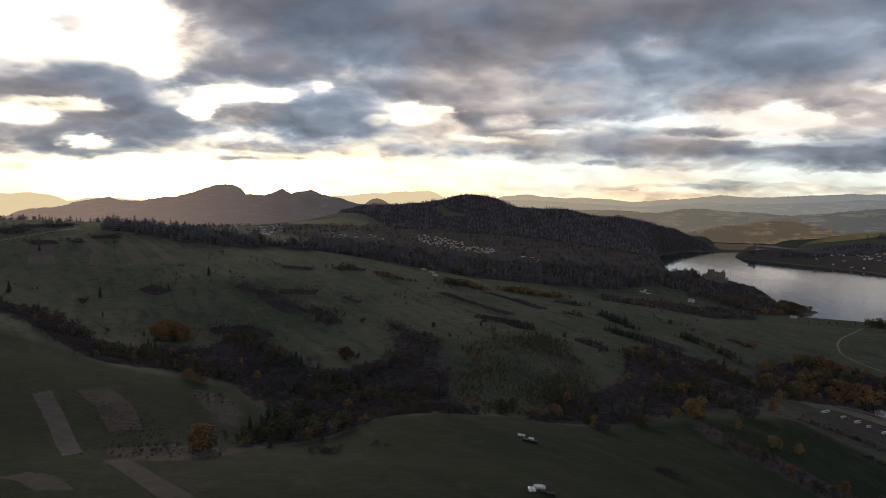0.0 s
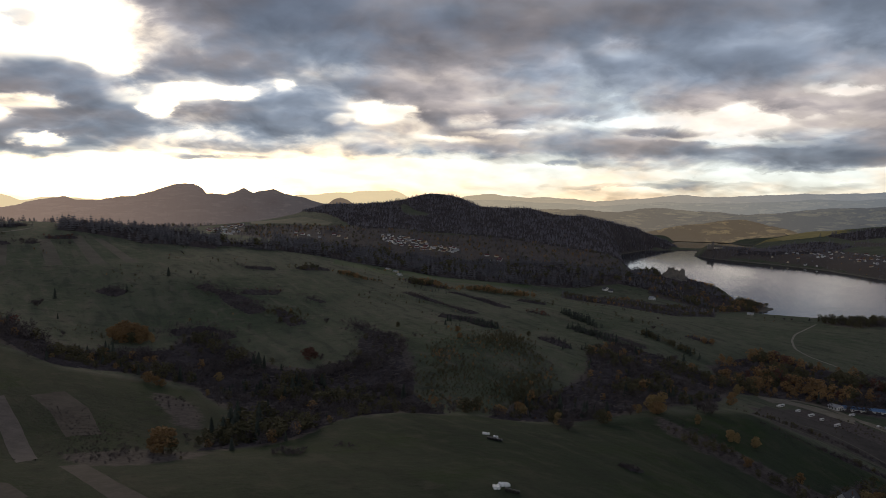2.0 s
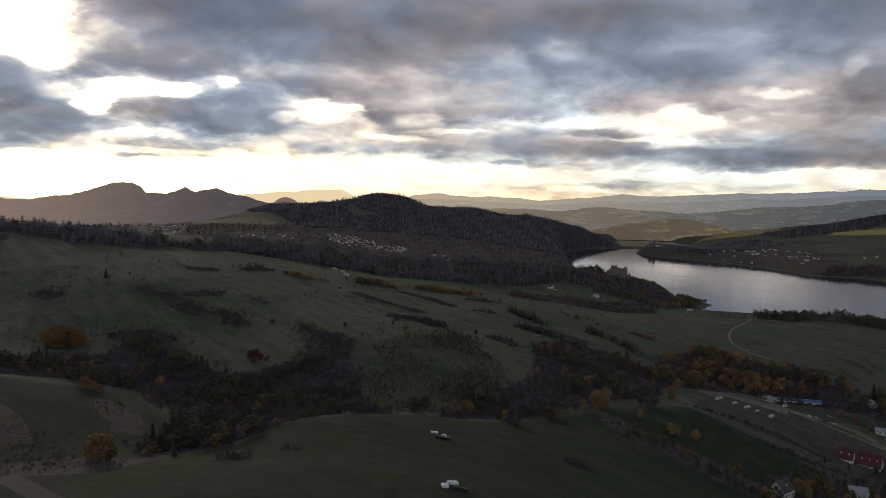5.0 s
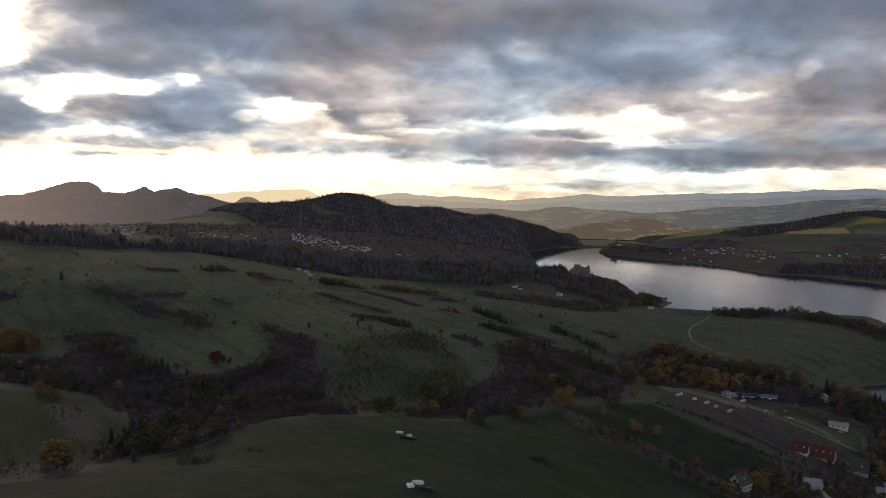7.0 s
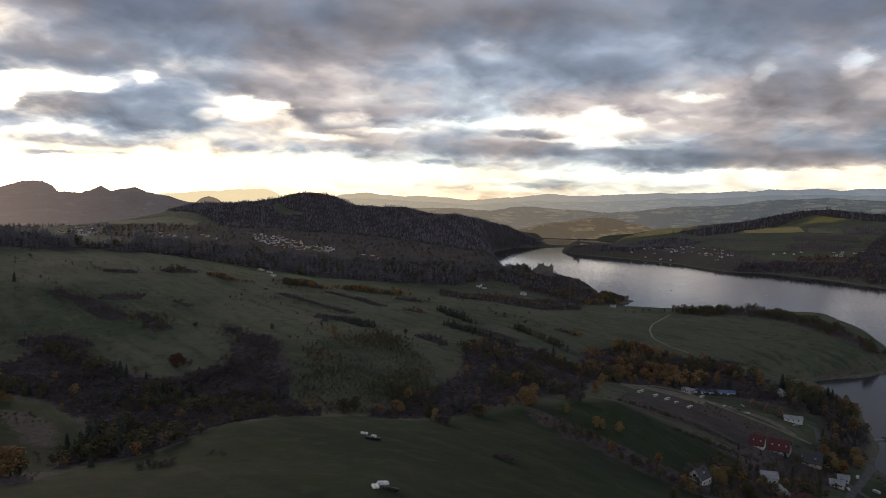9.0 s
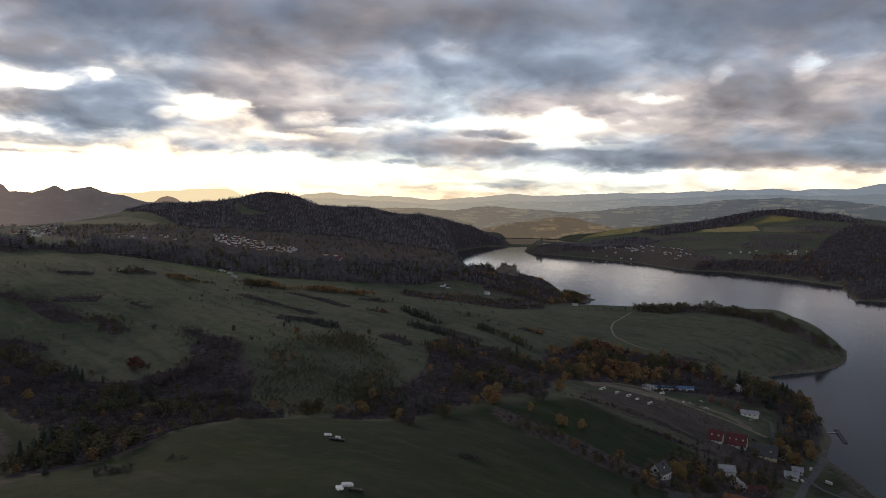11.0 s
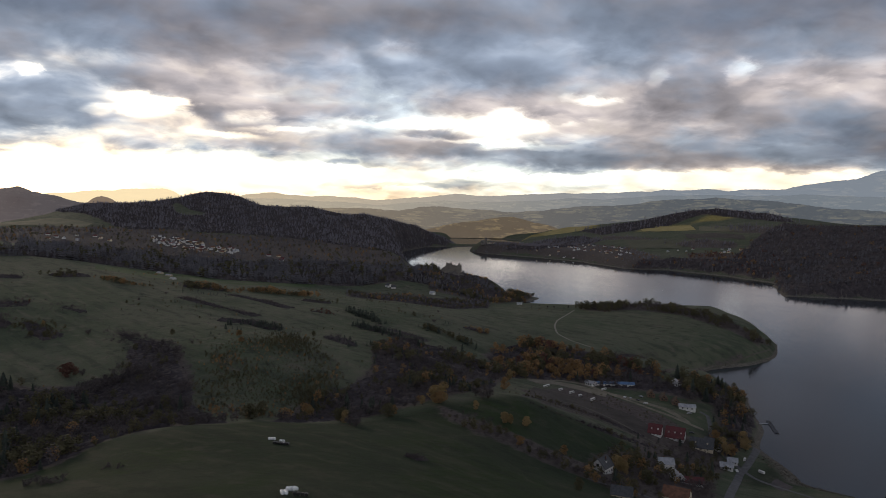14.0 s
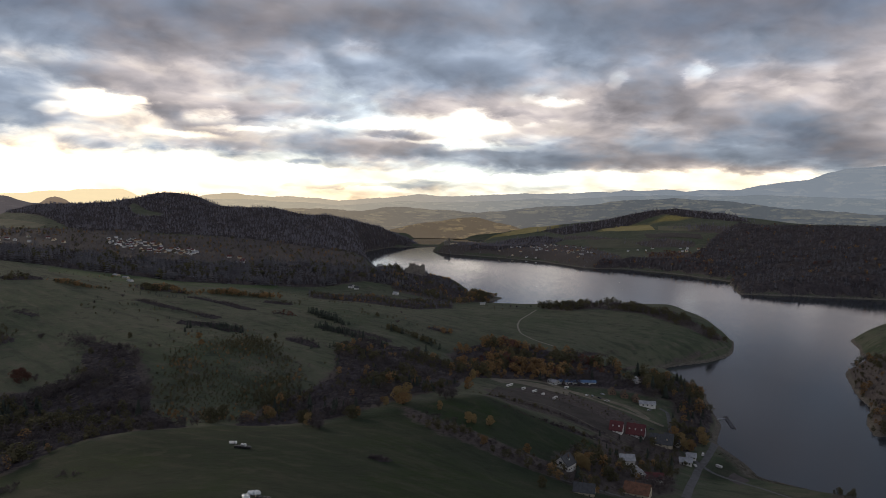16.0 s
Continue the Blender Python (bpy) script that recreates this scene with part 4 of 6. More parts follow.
def conifer(seed, tiers, branches, droop=0.05, broad=0.25):
    """A spruce one metre high: a straight trunk and tiers of drooping boughs of uneven length."""
    rng = np.random.default_rng(seed)
    trunk = join([(*stem([(0, 0, -0.03), (0, 0, 0.5), (0, 0, 0.97)], [0.022, 0.013, 0.003], 4), 0)])
    v, f = [], []
    for t in range(tiers):
        h = 0.1 + 0.86 * t / tiers
        reach = broad * (1 - h) ** 0.8 + 0.015
        for b in range(branches):
            a = (b + rng.uniform(-0.3, 0.3)) * 2 * np.pi / branches + t * 1.1
            r = reach * rng.uniform(0.65, 1.2)
            w = 2.6 / branches * reach + 0.012
            ca, sa = np.cos(a), np.sin(a)
            n = len(v)
            v += [(0, 0, h + 0.09), (ca * r * 0.6 - sa * w, sa * r * 0.6 + ca * w, h - droop * 0.2), (ca * r, sa * r, h - droop),
                  (ca * r * 0.6 + sa * w, sa * r * 0.6 - ca * w, h - droop * 0.2)]
            f += [(n, n + 1, n + 2), (n, n + 2, n + 3)]
    top = len(v)
    v += [(0.012, 0, 0.9), (-0.008, 0.012, 0.9), (-0.008, -0.012, 0.9), (0, 0, 1.02)]
    f += [(top, top + 1, top + 3), (top + 1, top + 2, top + 3), (top + 2, top, top + 3)]
    return trunk, (np.array(v, float), np.array(f))


def leafless(seed, twigs, width=0.75):
    """A bare tree or bush one metre high: a fork of stems with sprays of thin twigs."""
    rng = np.random.default_rng(seed)
    wood = []
    tips = []
    for i in range(4):
        a = i * 1.57 + rng.uniform(-0.5, 0.5)
        out, h = width * rng.uniform(0.15, 0.35), rng.uniform(0.5, 0.8)
        tip = (out * np.cos(a), out * np.sin(a), h)
        wood.append(stem([(0.02 * np.cos(a), 0.02 * np.sin(a), -0.03), (tip[0] * 0.45, tip[1] * 0.45, h * 0.5), tip], [0.022, 0.014, 0.004], 4))
        tips.append(tip)
    trunk = join([(v, f, 0) for v, f in wood])
    tips = np.array(tips)
    base = tips[rng.integers(0, 4, twigs)] * rng.uniform(0.35, 1.0, (twigs, 1)) + rng.normal(0, 0.07, (twigs, 3)) * (width, width, 0.7)
    base[:, 2] = np.clip(base[:, 2], 0.05, 0.8)
    d = rng.normal(0, 1, (twigs, 3)) * (1, 1, 0.7) + (0, 0, 0.3) + base * (1.2, 1.2, 0)
    d *= (rng.uniform(0.10, 0.20, twigs) / np.linalg.norm(d, axis=1))[:, None]
    side = np.cross(d, rng.normal(0, 1, (twigs, 3)))
    side *= (rng.uniform(0.018, 0.042, twigs) / np.linalg.norm(side, axis=1))[:, None]
    v = np.stack([base - side, base + side, base + d], 1)
    return trunk, (v.reshape(-1, 3), np.arange(3 * twigs).reshape(-1, 3))


LEAF = {"spruce": SPRUCE, "bare": BARE, "olive": OLIVE, "amber": AMBER, "yellow": YELLOW, "russet": RUSSET}
# leaf sets for farther woods, haze painted into their colours
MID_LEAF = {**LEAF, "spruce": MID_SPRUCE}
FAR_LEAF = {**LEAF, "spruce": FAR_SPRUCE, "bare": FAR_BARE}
ORDER = list(LEAF)


def shape_for(kind, seed, detail):
    """detail 0: far woods, 1: thickets, 2: trees that stand alone."""
    if kind == "spruce":
        return conifer(seed, (5, 8, 13)[detail], (5, 6, 9)[detail], broad=(0.34, 0.27, 0.30)[detail])
    if kind == "bare":
        return leafless(seed, (40, 110, 300)[detail], 1.2)
    return broadleaf(seed, (28, 76, 560)[detail], (0.11, 0.078, 0.040)[detail], 0.5 if kind == "yellow" else 0.66)


def crowd(detail):
    """Shapes for woods: crown and trunk as one, with the crown's material."""
    shapes = {}
    for kind in ORDER:
        shapes[kind] = []
        for seed in range(4):
            trunk, leaf = shape_for(kind, 10 + seed, detail)
            pieces = [(leaf[0], leaf[1], ORDER.index(kind))]
            if detail and kind in ("amber", "yellow", "olive", "russet"):
                pieces.append((trunk[0], trunk[1], len(ORDER)))
            shapes[kind].append(join(pieces))
    return shapes


CROWDS = [crowd(0), crowd(1)]


RUIN = (568, 1453)                  # no trees round it or on its camera side, to keep it in view


def choose(kinds, x, y, rng):
    """A kind for each tree: neighbours tend to be alike."""
    names, weights = zip(*[(p.split(":")[0], float(p.split(":")[1])) for p in kinds.split()])
    score = []
    for name, weight in zip(names, weights):
        p = ORDER.index(name) * 1.7
        drift = np.sin(x * 0.043 + p + 1.6 * np.sin(y * 0.031 + p)) + np.sin(y * 0.051 - 2 * p + 1.3 * np.sin(x * 0.017 + p))
        score.append(math.log(weight) + 0.95 * drift + rng.gumbel(0, 1, len(x)))
    return np.array(names)[np.argmax(score, 0)]


def plant(name, x, y, kinds, tall, detail, label, seed, roof=None):
    """Many trees as one piece of woodland."""
    rng = np.random.default_rng(seed)
    z = lie(x, y)
    keep = (z > 0.7) & (np.hypot(x - RUIN[0], y - RUIN[1]) > 24) & (np.hypot(x - RUIN[0] * 0.98, y - RUIN[1] * 0.98) > 26)
    for outline in CLEARINGS:
        keep &= off_edge(outline, x, y) > 0
    if not detail:
        for outline, _ in VILLAGES:
            keep &= (off_edge(outline, x, y) > 0) | (rng.uniform(0, 1, len(x)) < 0.3)
    x, y, z = x[keep], y[keep], z[keep]
    n = len(x)
    if n == 0:
        return None
    kind = choose(kinds, x, y, rng)
    size = tall * (rng.uniform(0.45, 1.3, n) if detail else rng.uniform(0.75, 1.12, n)) * (0.85 + 0.3 * np.sin(x * 0.07 + 1.5 * np.sin(y * 0.05))) * np.where(kind == "spruce", 1.2, 0.95)
    form, turn, broad = rng.integers(0, 4, n), rng.uniform(0, 6.28, n), rng.uniform(0.85, 1.2, n)
    pieces = []
    for k in ORDER:
        for f in range(4):
            pick = np.where((kind == k) & (form == f))[0]
            if not len(pick):
                continue
            v, t, m = CROWDS[detail][k][f]
            w = np.repeat(v[None], len(pick), 0) * (size[pick, None, None] * np.stack([broad[pick], broad[pick], np.ones(len(pick))], -1)[:, None])
            w = rot_z(w, turn[pick, None]) + np.stack([x[pick], y[pick], z[pick] - 0.15], -1)[:, None]
            pieces.append((w.reshape(-1, 3), (t[None] + len(v) * np.arange(len(pick))[:, None, None]).reshape(-1, 3), np.tile(m, len(pick))))
    if roof is not None:
        pieces.append((*roof, np.full(len(roof[1]), len(ORDER) + 1)))
    verts, faces, index, at = [], [], [], 0
    for w, t, m in pieces:
        verts.append(w)
        faces.append(t + at)
        index.append(m)
        at += len(w)
    me = mesh_of(name, np.concatenate(verts), np.concatenate(faces), [*(FAR_LEAF if np.hypot(x.mean(), y.mean()) > 2750 else LEAF if detail or np.hypot(x.mean(), y.mean()) < 1200 else MID_LEAF).values(), BARK, SHADED_UNDERGROWTH], np.concatenate(index))
    return tagged(new(name, me), label, "woodland", kind="stuff")


def scatter(outline, spacing, seed, ragged=0.5):
    """Uneven places within an outline, thinning out at its edge."""
    rng = np.random.default_rng(seed)
    o = np.array(outline, float)
    lo, hi = o.min(0) - spacing, o.max(0) + spacing
    gx, gy = np.meshgrid(np.arange(lo[0], hi[0], spacing), np.arange(lo[1], hi[1], spacing))
    x = gx.ravel() + rng.uniform(-0.5, 0.5, gx.size) * spacing
    y = gy.ravel() + rng.uniform(-0.5, 0.5, gx.size) * spacing
    d = off_edge(outline, x, y) + rng.normal(0, spacing * ragged, len(x))
    gaps = np.sin(x * 0.05 + 2 * np.sin(y * 0.033)) * np.sin(y * 0.061 + x * 0.02)
    keep = (d < 0) & (gaps > -0.75 + rng.uniform(-0.25, 0.1, len(x)))
    return x[keep], y[keep]


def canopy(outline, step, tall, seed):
    """The closed undergrowth of a dense wood, its dark colour painting in the shade between the trees: an uneven sheet
    that comes down to the ground at the wood's edge.
    """
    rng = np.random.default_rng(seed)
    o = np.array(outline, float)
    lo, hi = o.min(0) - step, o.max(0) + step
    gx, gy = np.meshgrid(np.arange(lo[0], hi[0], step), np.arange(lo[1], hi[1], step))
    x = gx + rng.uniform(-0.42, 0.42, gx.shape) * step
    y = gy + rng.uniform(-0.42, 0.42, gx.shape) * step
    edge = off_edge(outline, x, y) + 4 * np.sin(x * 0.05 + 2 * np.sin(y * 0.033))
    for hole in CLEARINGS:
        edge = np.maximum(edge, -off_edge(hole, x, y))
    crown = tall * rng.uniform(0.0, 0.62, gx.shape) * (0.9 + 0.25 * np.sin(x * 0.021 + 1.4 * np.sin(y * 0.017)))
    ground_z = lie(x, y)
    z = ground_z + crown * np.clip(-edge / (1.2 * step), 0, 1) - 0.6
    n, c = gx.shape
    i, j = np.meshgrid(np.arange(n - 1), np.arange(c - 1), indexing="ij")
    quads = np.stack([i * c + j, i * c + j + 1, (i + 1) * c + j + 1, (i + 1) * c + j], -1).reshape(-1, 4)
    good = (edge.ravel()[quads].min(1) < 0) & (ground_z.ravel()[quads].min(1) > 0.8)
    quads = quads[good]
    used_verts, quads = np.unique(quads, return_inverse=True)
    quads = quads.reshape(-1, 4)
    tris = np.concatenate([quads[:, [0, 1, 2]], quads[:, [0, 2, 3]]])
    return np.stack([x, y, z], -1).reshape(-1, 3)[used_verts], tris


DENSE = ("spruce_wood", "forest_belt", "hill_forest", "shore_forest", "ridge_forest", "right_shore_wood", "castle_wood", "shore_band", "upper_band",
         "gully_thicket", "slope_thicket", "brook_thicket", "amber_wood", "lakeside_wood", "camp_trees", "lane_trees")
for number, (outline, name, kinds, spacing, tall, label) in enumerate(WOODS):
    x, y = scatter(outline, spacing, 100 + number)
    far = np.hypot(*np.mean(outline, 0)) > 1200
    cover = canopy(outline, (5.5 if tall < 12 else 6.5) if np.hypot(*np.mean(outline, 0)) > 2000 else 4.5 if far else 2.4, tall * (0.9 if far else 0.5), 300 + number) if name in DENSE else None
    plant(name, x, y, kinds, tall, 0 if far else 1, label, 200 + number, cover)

# shrubs in belts on the old field banks: lines in the plan, half width, kinds, height
BELTS = [
    ([(6, 1070), (66, 1062)], 12, "amber:4 olive:3 bare:1", 7),
    ([(91, 1098), (137, 1077), (183, 1054)], 12, "amber:4 olive:2", 7),
    ([(164, 1000), (197, 984)], 8, "bare:2 olive:1", 4),
    ([(-106, 1064), (-70, 1036), (-36, 1033)], 7, "olive:3 amber:2", 5),
    ([(-155, 1048), (-125, 1083)], 9, "olive:1 bare:1", 6),
    ([(-249, 862), (-212, 841), (-183, 801), (-158, 775)], 12, "bare:1", 4),
    ([(-199, 857), (-155, 862)], 12, "bare:8 russet:0.3", 4),
    ([(-230, 1008), (-192, 1021)], 9, "bare:1", 4),
    ([(2, 947), (48, 887), (83, 838)], 6, "bare:1", 3.5),
    ([(67, 1007), (106, 950), (131, 910)], 6, "bare:1", 3.5),
    ([(41, 805), (76, 795), (95, 766)], 9, "bare:3 spruce:1", 4),
    ([(-55, 740), (-29, 683)], 9, "bare:1", 4),
    ([(204, 901), (220, 852), (229, 811)], 4, "spruce:1", 6),
    ([(150, 730), (163, 677)], 8, "bare:2 spruce:1", 5),
    ([(197, 802), (220, 736), (239, 703)], 6, "bare:3 spruce:1", 4),
    ([(217, 806), (231, 760), (250, 718)], 5, "bare:1", 3.5),
    ([(278, 800), (294, 764), (305, 730)], 6, "spruce:2 olive:2", 5),
    ([(343, 829), (360, 798)], 7, "amber:2 bare:1", 5),
    ([(413, 674), (494, 698), (562, 733)], 5, "bare:1", 3),
    ([(-354, 830), (-324, 814)], 8, "bare:3 spruce:1", 6),
    ([(-226, 695), (-196, 708), (-171, 679)], 12, "bare:1", 7),
    ([(-122, 850), (-95, 829)], 8, "bare:1", 4),
    ([(-58, 324), (-45, 315)], 5, "bare:1", 2.5),
    ([(-29, 331), (-22, 326)], 4, "bare:1", 2.5),
    ([(-107, 391), (-81, 374)], 9, "spruce:2 bare:2 olive:1", 9),
    ([(-405, 639), (-369, 631), (-308, 584)], 14, "bare:9 russet:0.2", 8),
    ([(157, 888), (182, 870)], 7, "russet:1 bare:3", 4),
    ([(108, 339), (116, 332)], 4, "bare:1", 3),
    ([(-215, 405), (-168, 367), (-150, 340)], 16, "bare:1", 0.9),
    ([(-649, 1156), (-641, 1220)], 9, "spruce:3 bare:1", 8),
    ([(-654, 1037), (-654, 1094)], 14, "bare:2 spruce:1", 7),
    ([(-661, 1112), (-653, 1154)], 12, "bare:3", 6),
    ([(-542, 1080), (-514, 1113)], 10, "bare:2 russet:1", 5),
    ([(-538, 1023), (-523, 1025)], 8, "bare:2", 5),
    ([(-574, 985), (-555, 1008)], 10, "bare:2", 6),
    ([(-287, 1255), (-230, 1248)], 5, "spruce:2 olive:1", 7),
    ([(-143, 793), (-108, 731)], 9, "bare:2 olive:1", 5),
    ([(248, 468), (276, 457), (309, 445), (338, 435)], 3, "bare:3 olive:1", 2.6),
    ([(262, 505), (300, 492), (330, 470), (345, 452)], 3, "bare:4 olive:1", 2.2),
    ([(-66, 581), (-30, 607)], 9, "bare:2 olive:1", 5),
]
for number, (line, half, kinds, tall) in enumerate(BELTS):
    rng = np.random.default_rng(400 + number)
    away = np.hypot(*np.mean(line, 0)) > 700
    half = half * (1.7 if "bare" in kinds and half > 5 else 1.2)
    xs, ys = [], []
    for (ax, ay), (bx, by) in zip(line, line[1:]):
        n = int(np.hypot(bx - ax, by - ay) * half * 1.6 / max(min(tall * 0.8, 4.5), 2.4) ** 2) + 2
        q = rng.uniform(0, 1, n)
        xs.append(ax + (bx - ax) * q + rng.normal(0, half * 0.55, n))
        ys.append(ay + (by - ay) * q + rng.normal(0, half * 0.55, n))
    roof = None
    if "bare" in kinds and tall > 1:
        p = np.array(line, float)
        d = np.gradient(p, axis=0)
        off = np.stack([-d[:, 1], d[:, 0]], -1) / np.linalg.norm(d, axis=1)[:, None] * half * 0.6
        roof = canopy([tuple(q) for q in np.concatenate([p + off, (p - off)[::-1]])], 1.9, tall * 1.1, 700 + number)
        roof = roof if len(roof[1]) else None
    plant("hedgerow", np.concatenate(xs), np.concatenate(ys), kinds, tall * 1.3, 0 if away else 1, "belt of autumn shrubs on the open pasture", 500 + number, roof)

# the young plantation, in rows
x, y = scatter(PLANTATION, 3.4, 61, 2.0)
plant("young_plantation", x, y, "olive:7 bare:4 amber:0.6", 3.2, 0, "young plantation of small trees in rows", 62)

# lone shrubs sprinkled over the pasture
rng = np.random.default_rng(71)
a, r = np.radians(rng.uniform(-33, 42, 7000)), rng.uniform(560, 1280, 7000)
x, y = r * np.sin(a), r * np.cos(a)
drift = np.sin(x * 0.021 + 1.7 * np.sin(y * 0.013)) * np.sin(y * 0.019 + 0.6)
keep = (lake_edge(x, y) > 40) & (drift > 0.05) & ~((x > 330) & (y < 1010)) & (rng.uniform(0, 1, 7000) < 0.15 + 0.6 * drift)
plant("pasture_shrubs", x[keep], y[keep], "bare:7 olive:4 amber:0.4 spruce:1", 3.4, 0, "small shrubs sprinkled over the pasture", 72)


def part(name, mesh, parent, label=""):
    ob = new(name, mesh)
    ob.parent = parent
    if label:
        ob["label"] = label
    return ob


# trees that stand alone: places in the plan and heights
TREES = {
    "amber": [(-266, 651, 14), (-266, 666, 15), (-264, 678, 16), (-254, 671, 15), (-246, 666, 14), (-239, 661, 11), (-256, 648, 12), (-242, 649, 10),
    (-203, 536, 6), (-181, 504, 8), (-173, 496, 7), (-169, 497, 5), (-115, 340, 13), (-120, 342, 9), (52, 661, 5), (82, 486, 8), (139, 463, 7),
    (175, 471, 9), (199, 388, 6), (233, 392, 6), (279, 389, 8), (412, 455, 10), (409, 433, 9), (304, 646, 12), (315, 641, 12), (328, 634, 13),
    (359, 675, 12), (255, 529, 10), (53, 698, 6), (678, 1319, 9)],
    "yellow": [(-233, 656, 9), (-143, 546, 8), (-136, 491, 5), (-259, 527, 5), (-80, 395, 5), (-125, 773, 6), (84, 483, 7), (100, 445, 8), (164, 475, 7),
    (175, 479, 12), (180, 477, 14), (197, 454, 6), (208, 429, 8), (212, 429, 7), (224, 428, 7), (264, 377, 11), (266, 373, 10), (406, 441, 11),
    (402, 432, 10), (434, 447, 12), (427, 437, 10), (288, 587, 10)],
    "olive": [(-248, 647, 11), (-211, 545, 6), (-111, 340, 8), (-117, 736, 6), (-130, 738, 6), (-7, 721, 6), (43, 474, 10), (52, 490, 9), (99, 452, 9),
    (134, 460, 9), (229, 526, 9), (200, 320, 6), (274, 359, 9), (131, 734, 6), (666, 1317, 9), (288, 873, 5), (677, 1001, 9)],
    "russet": [(-83, 623, 9), (-88, 626, 7), (-78, 618, 7), (-84, 614, 6)],
    "bare": [(-73, 615, 6), (-374, 732, 10), (-276, 916, 5), (-342, 1093, 4), (-491, 1053, 5), (-549, 1031, 6), (-82, 738, 6), (10, 673, 4), (-305, 641, 5),
    (-18, 975, 4), (-46, 901, 4), (102, 422, 8), (101, 433, 8), (158, 475, 7), (212, 489, 9), (218, 480, 11), (212, 477, 11), (305, 844, 5), (338, 920, 4),
    (590, 1061, 5), (599, 1056, 4), (662, 1004, 10), (647, 1007, 10)],
    "spruce": [(-126, 591, 13), (-121, 587, 16), (-117, 590, 12), (-294, 886, 12), (-451, 731, 12), (-378, 776, 13), (-542, 946, 9), (-500, 1043, 5), (50, 770, 9),
    (43, 741, 6), (-336, 695, 6), (524, 572, 12), (526, 580, 11), (47, 770, 8), (623, 1049, 6)],
}
TREE_LABEL = {"spruce": "tall dark spruce standing in the pasture", "bare": "leafless dark brown bush on the pasture", "olive": "broadleaf tree with fading olive-brown leaves",
              "amber": "broadleaf tree in amber autumn leaf", "yellow": "birch tree in bright yellow autumn leaf", "russet": "broad tree in dark russet autumn leaf"}
for kind, places in TREES.items():
    models = []
    for seed in range(4):
        trunk, leaf = shape_for(kind, 40 + seed, 2)
        models.append((mesh_of("trunk", trunk[0], trunk[1], [BARK]), mesh_of("crown", leaf[0], leaf[1], [LEAF[kind]])))
    for number, (x, y, tall) in enumerate(places):
        tree = tagged(new("tree" if kind != "bare" else "bush"), TREE_LABEL[kind], "tree" if kind != "bare" else "bush", "scattered %s trees" % kind)
        trunk, crown = models[number % 4]
        part("trunk", trunk, tree)
        part("crown", crown, tree)
        wide = 1.0 + 0.22 * math.sin(number * 2.3)
        tall, wide = tall * (1.05 if kind != "spruce" else 1.0), wide * (1.15 if kind in ("amber", "olive", "russet") else 1.0)
        tree.matrix_world = Matrix.LocRotScale((x, y, ground_at(x, y) - 0.1), Euler((0, 0, number * 1.9)), (tall * wide, tall * wide, tall))


# ---- roads, tracks and tilled strips ----
GRAVEL = material("pale_gravel", mottled((0.13, 0.12, 0.10), (0.26, 0.24, 0.20), 0.4), 0.95)
ASPHALT = material("worn_asphalt", mottled((0.07, 0.07, 0.072), (0.125, 0.125, 0.13), 0.3), 0.9)
SOIL = material("tilled_soil", mottled((0.056, 0.050, 0.051), (0.094, 0.083, 0.083), 0.15), 0.95)
EARTH = material("rough_brown_earth", mottled((0.034, 0.029, 0.026), (0.066, 0.056, 0.050), 0.06), 0.95)
STRAW = material("dry_grass_strip", mottled((0.070, 0.066, 0.050), (0.108, 0.098, 0.076), 0.05), 0.95)
SAND = material("dry_sandy_track", mottled((0.11, 0.098, 0.075), (0.20, 0.18, 0.14), 0.1), 0.95)
GREEN = material("sown_green_field", mottled((0.030, 0.058, 0.016), (0.046, 0.074, 0.022), 0.03), 0.95)


def drape(name, left, right, mat, label, category, steps=6, lift=0.07, cross=6, wavy=0.8):
    """A strip of ground between two lines in the plan, laid on the land."""
    def fine(line):
        line = np.array(line, float)
        t = np.linspace(0, len(line) - 1, (len(line) - 1) * steps + 1)
        return np.stack([np.interp(t, np.arange(len(line)), line[:, c]) for c in (0, 1)], -1)
    a, b = fine(left), fine(right)
    u = np.linspace(0, 1, cross + 1)[None, :, None]
    p = a[:, None] * (1 - u) + b[:, None] * u
    n, c = p.shape[:2]
    wob = np.sin(p[..., 0] * 0.9) * np.sin(p[..., 1] * 1.1) * wavy
    p = p + np.stack([wob, -wob], -1)
    z = lie(p[..., 0], p[..., 1]) + lift
    v = np.stack([p[..., 0], p[..., 1], z], -1).reshape(-1, 3)
    i, j = np.meshgrid(np.arange(n - 1), np.arange(c - 1), indexing="ij")
    f = np.stack([i * c + j, i * c + j + 1, (i + 1) * c + j + 1, (i + 1) * c + j], -1).reshape(-1, 4)
    if np.cross(p[1, 0] - p[0, 0], p[0, 1] - p[0, 0]) > 0:
        f = f[:, ::-1]
    me = mesh_of(name, v, f, [mat], smooth=True)
    return tagged(new(name, me), label, category, kind="structure")


def lane(name, line, width, mat, label, steps=10):
    line = np.array(line, float)
    t = np.linspace(0, len(line) - 1, (len(line) - 1) * steps + 1)
    p = np.stack([np.interp(t, np.arange(len(line)), line[:, c]) for c in (0, 1)], -1)
    for _ in range(steps // 2):
        p[1:-1] = (p[:-2] + 2 * p[1:-1] + p[2:]) / 4
    d = np.gradient(p, axis=0)
    side = np.stack([-d[:, 1], d[:, 0]], -1) / np.linalg.norm(d, axis=1)[:, None] * width / 2
    return drape(name, p + side, p - side, mat, label, "road", 1, 0.2, 2, 0.0)


lane("path", [(610, 1009), (572, 967), (520, 905), (487, 856), (465, 809), (462, 770), (472, 733)], 2.6, GRAVEL, "pale dirt path winding over the headland field")
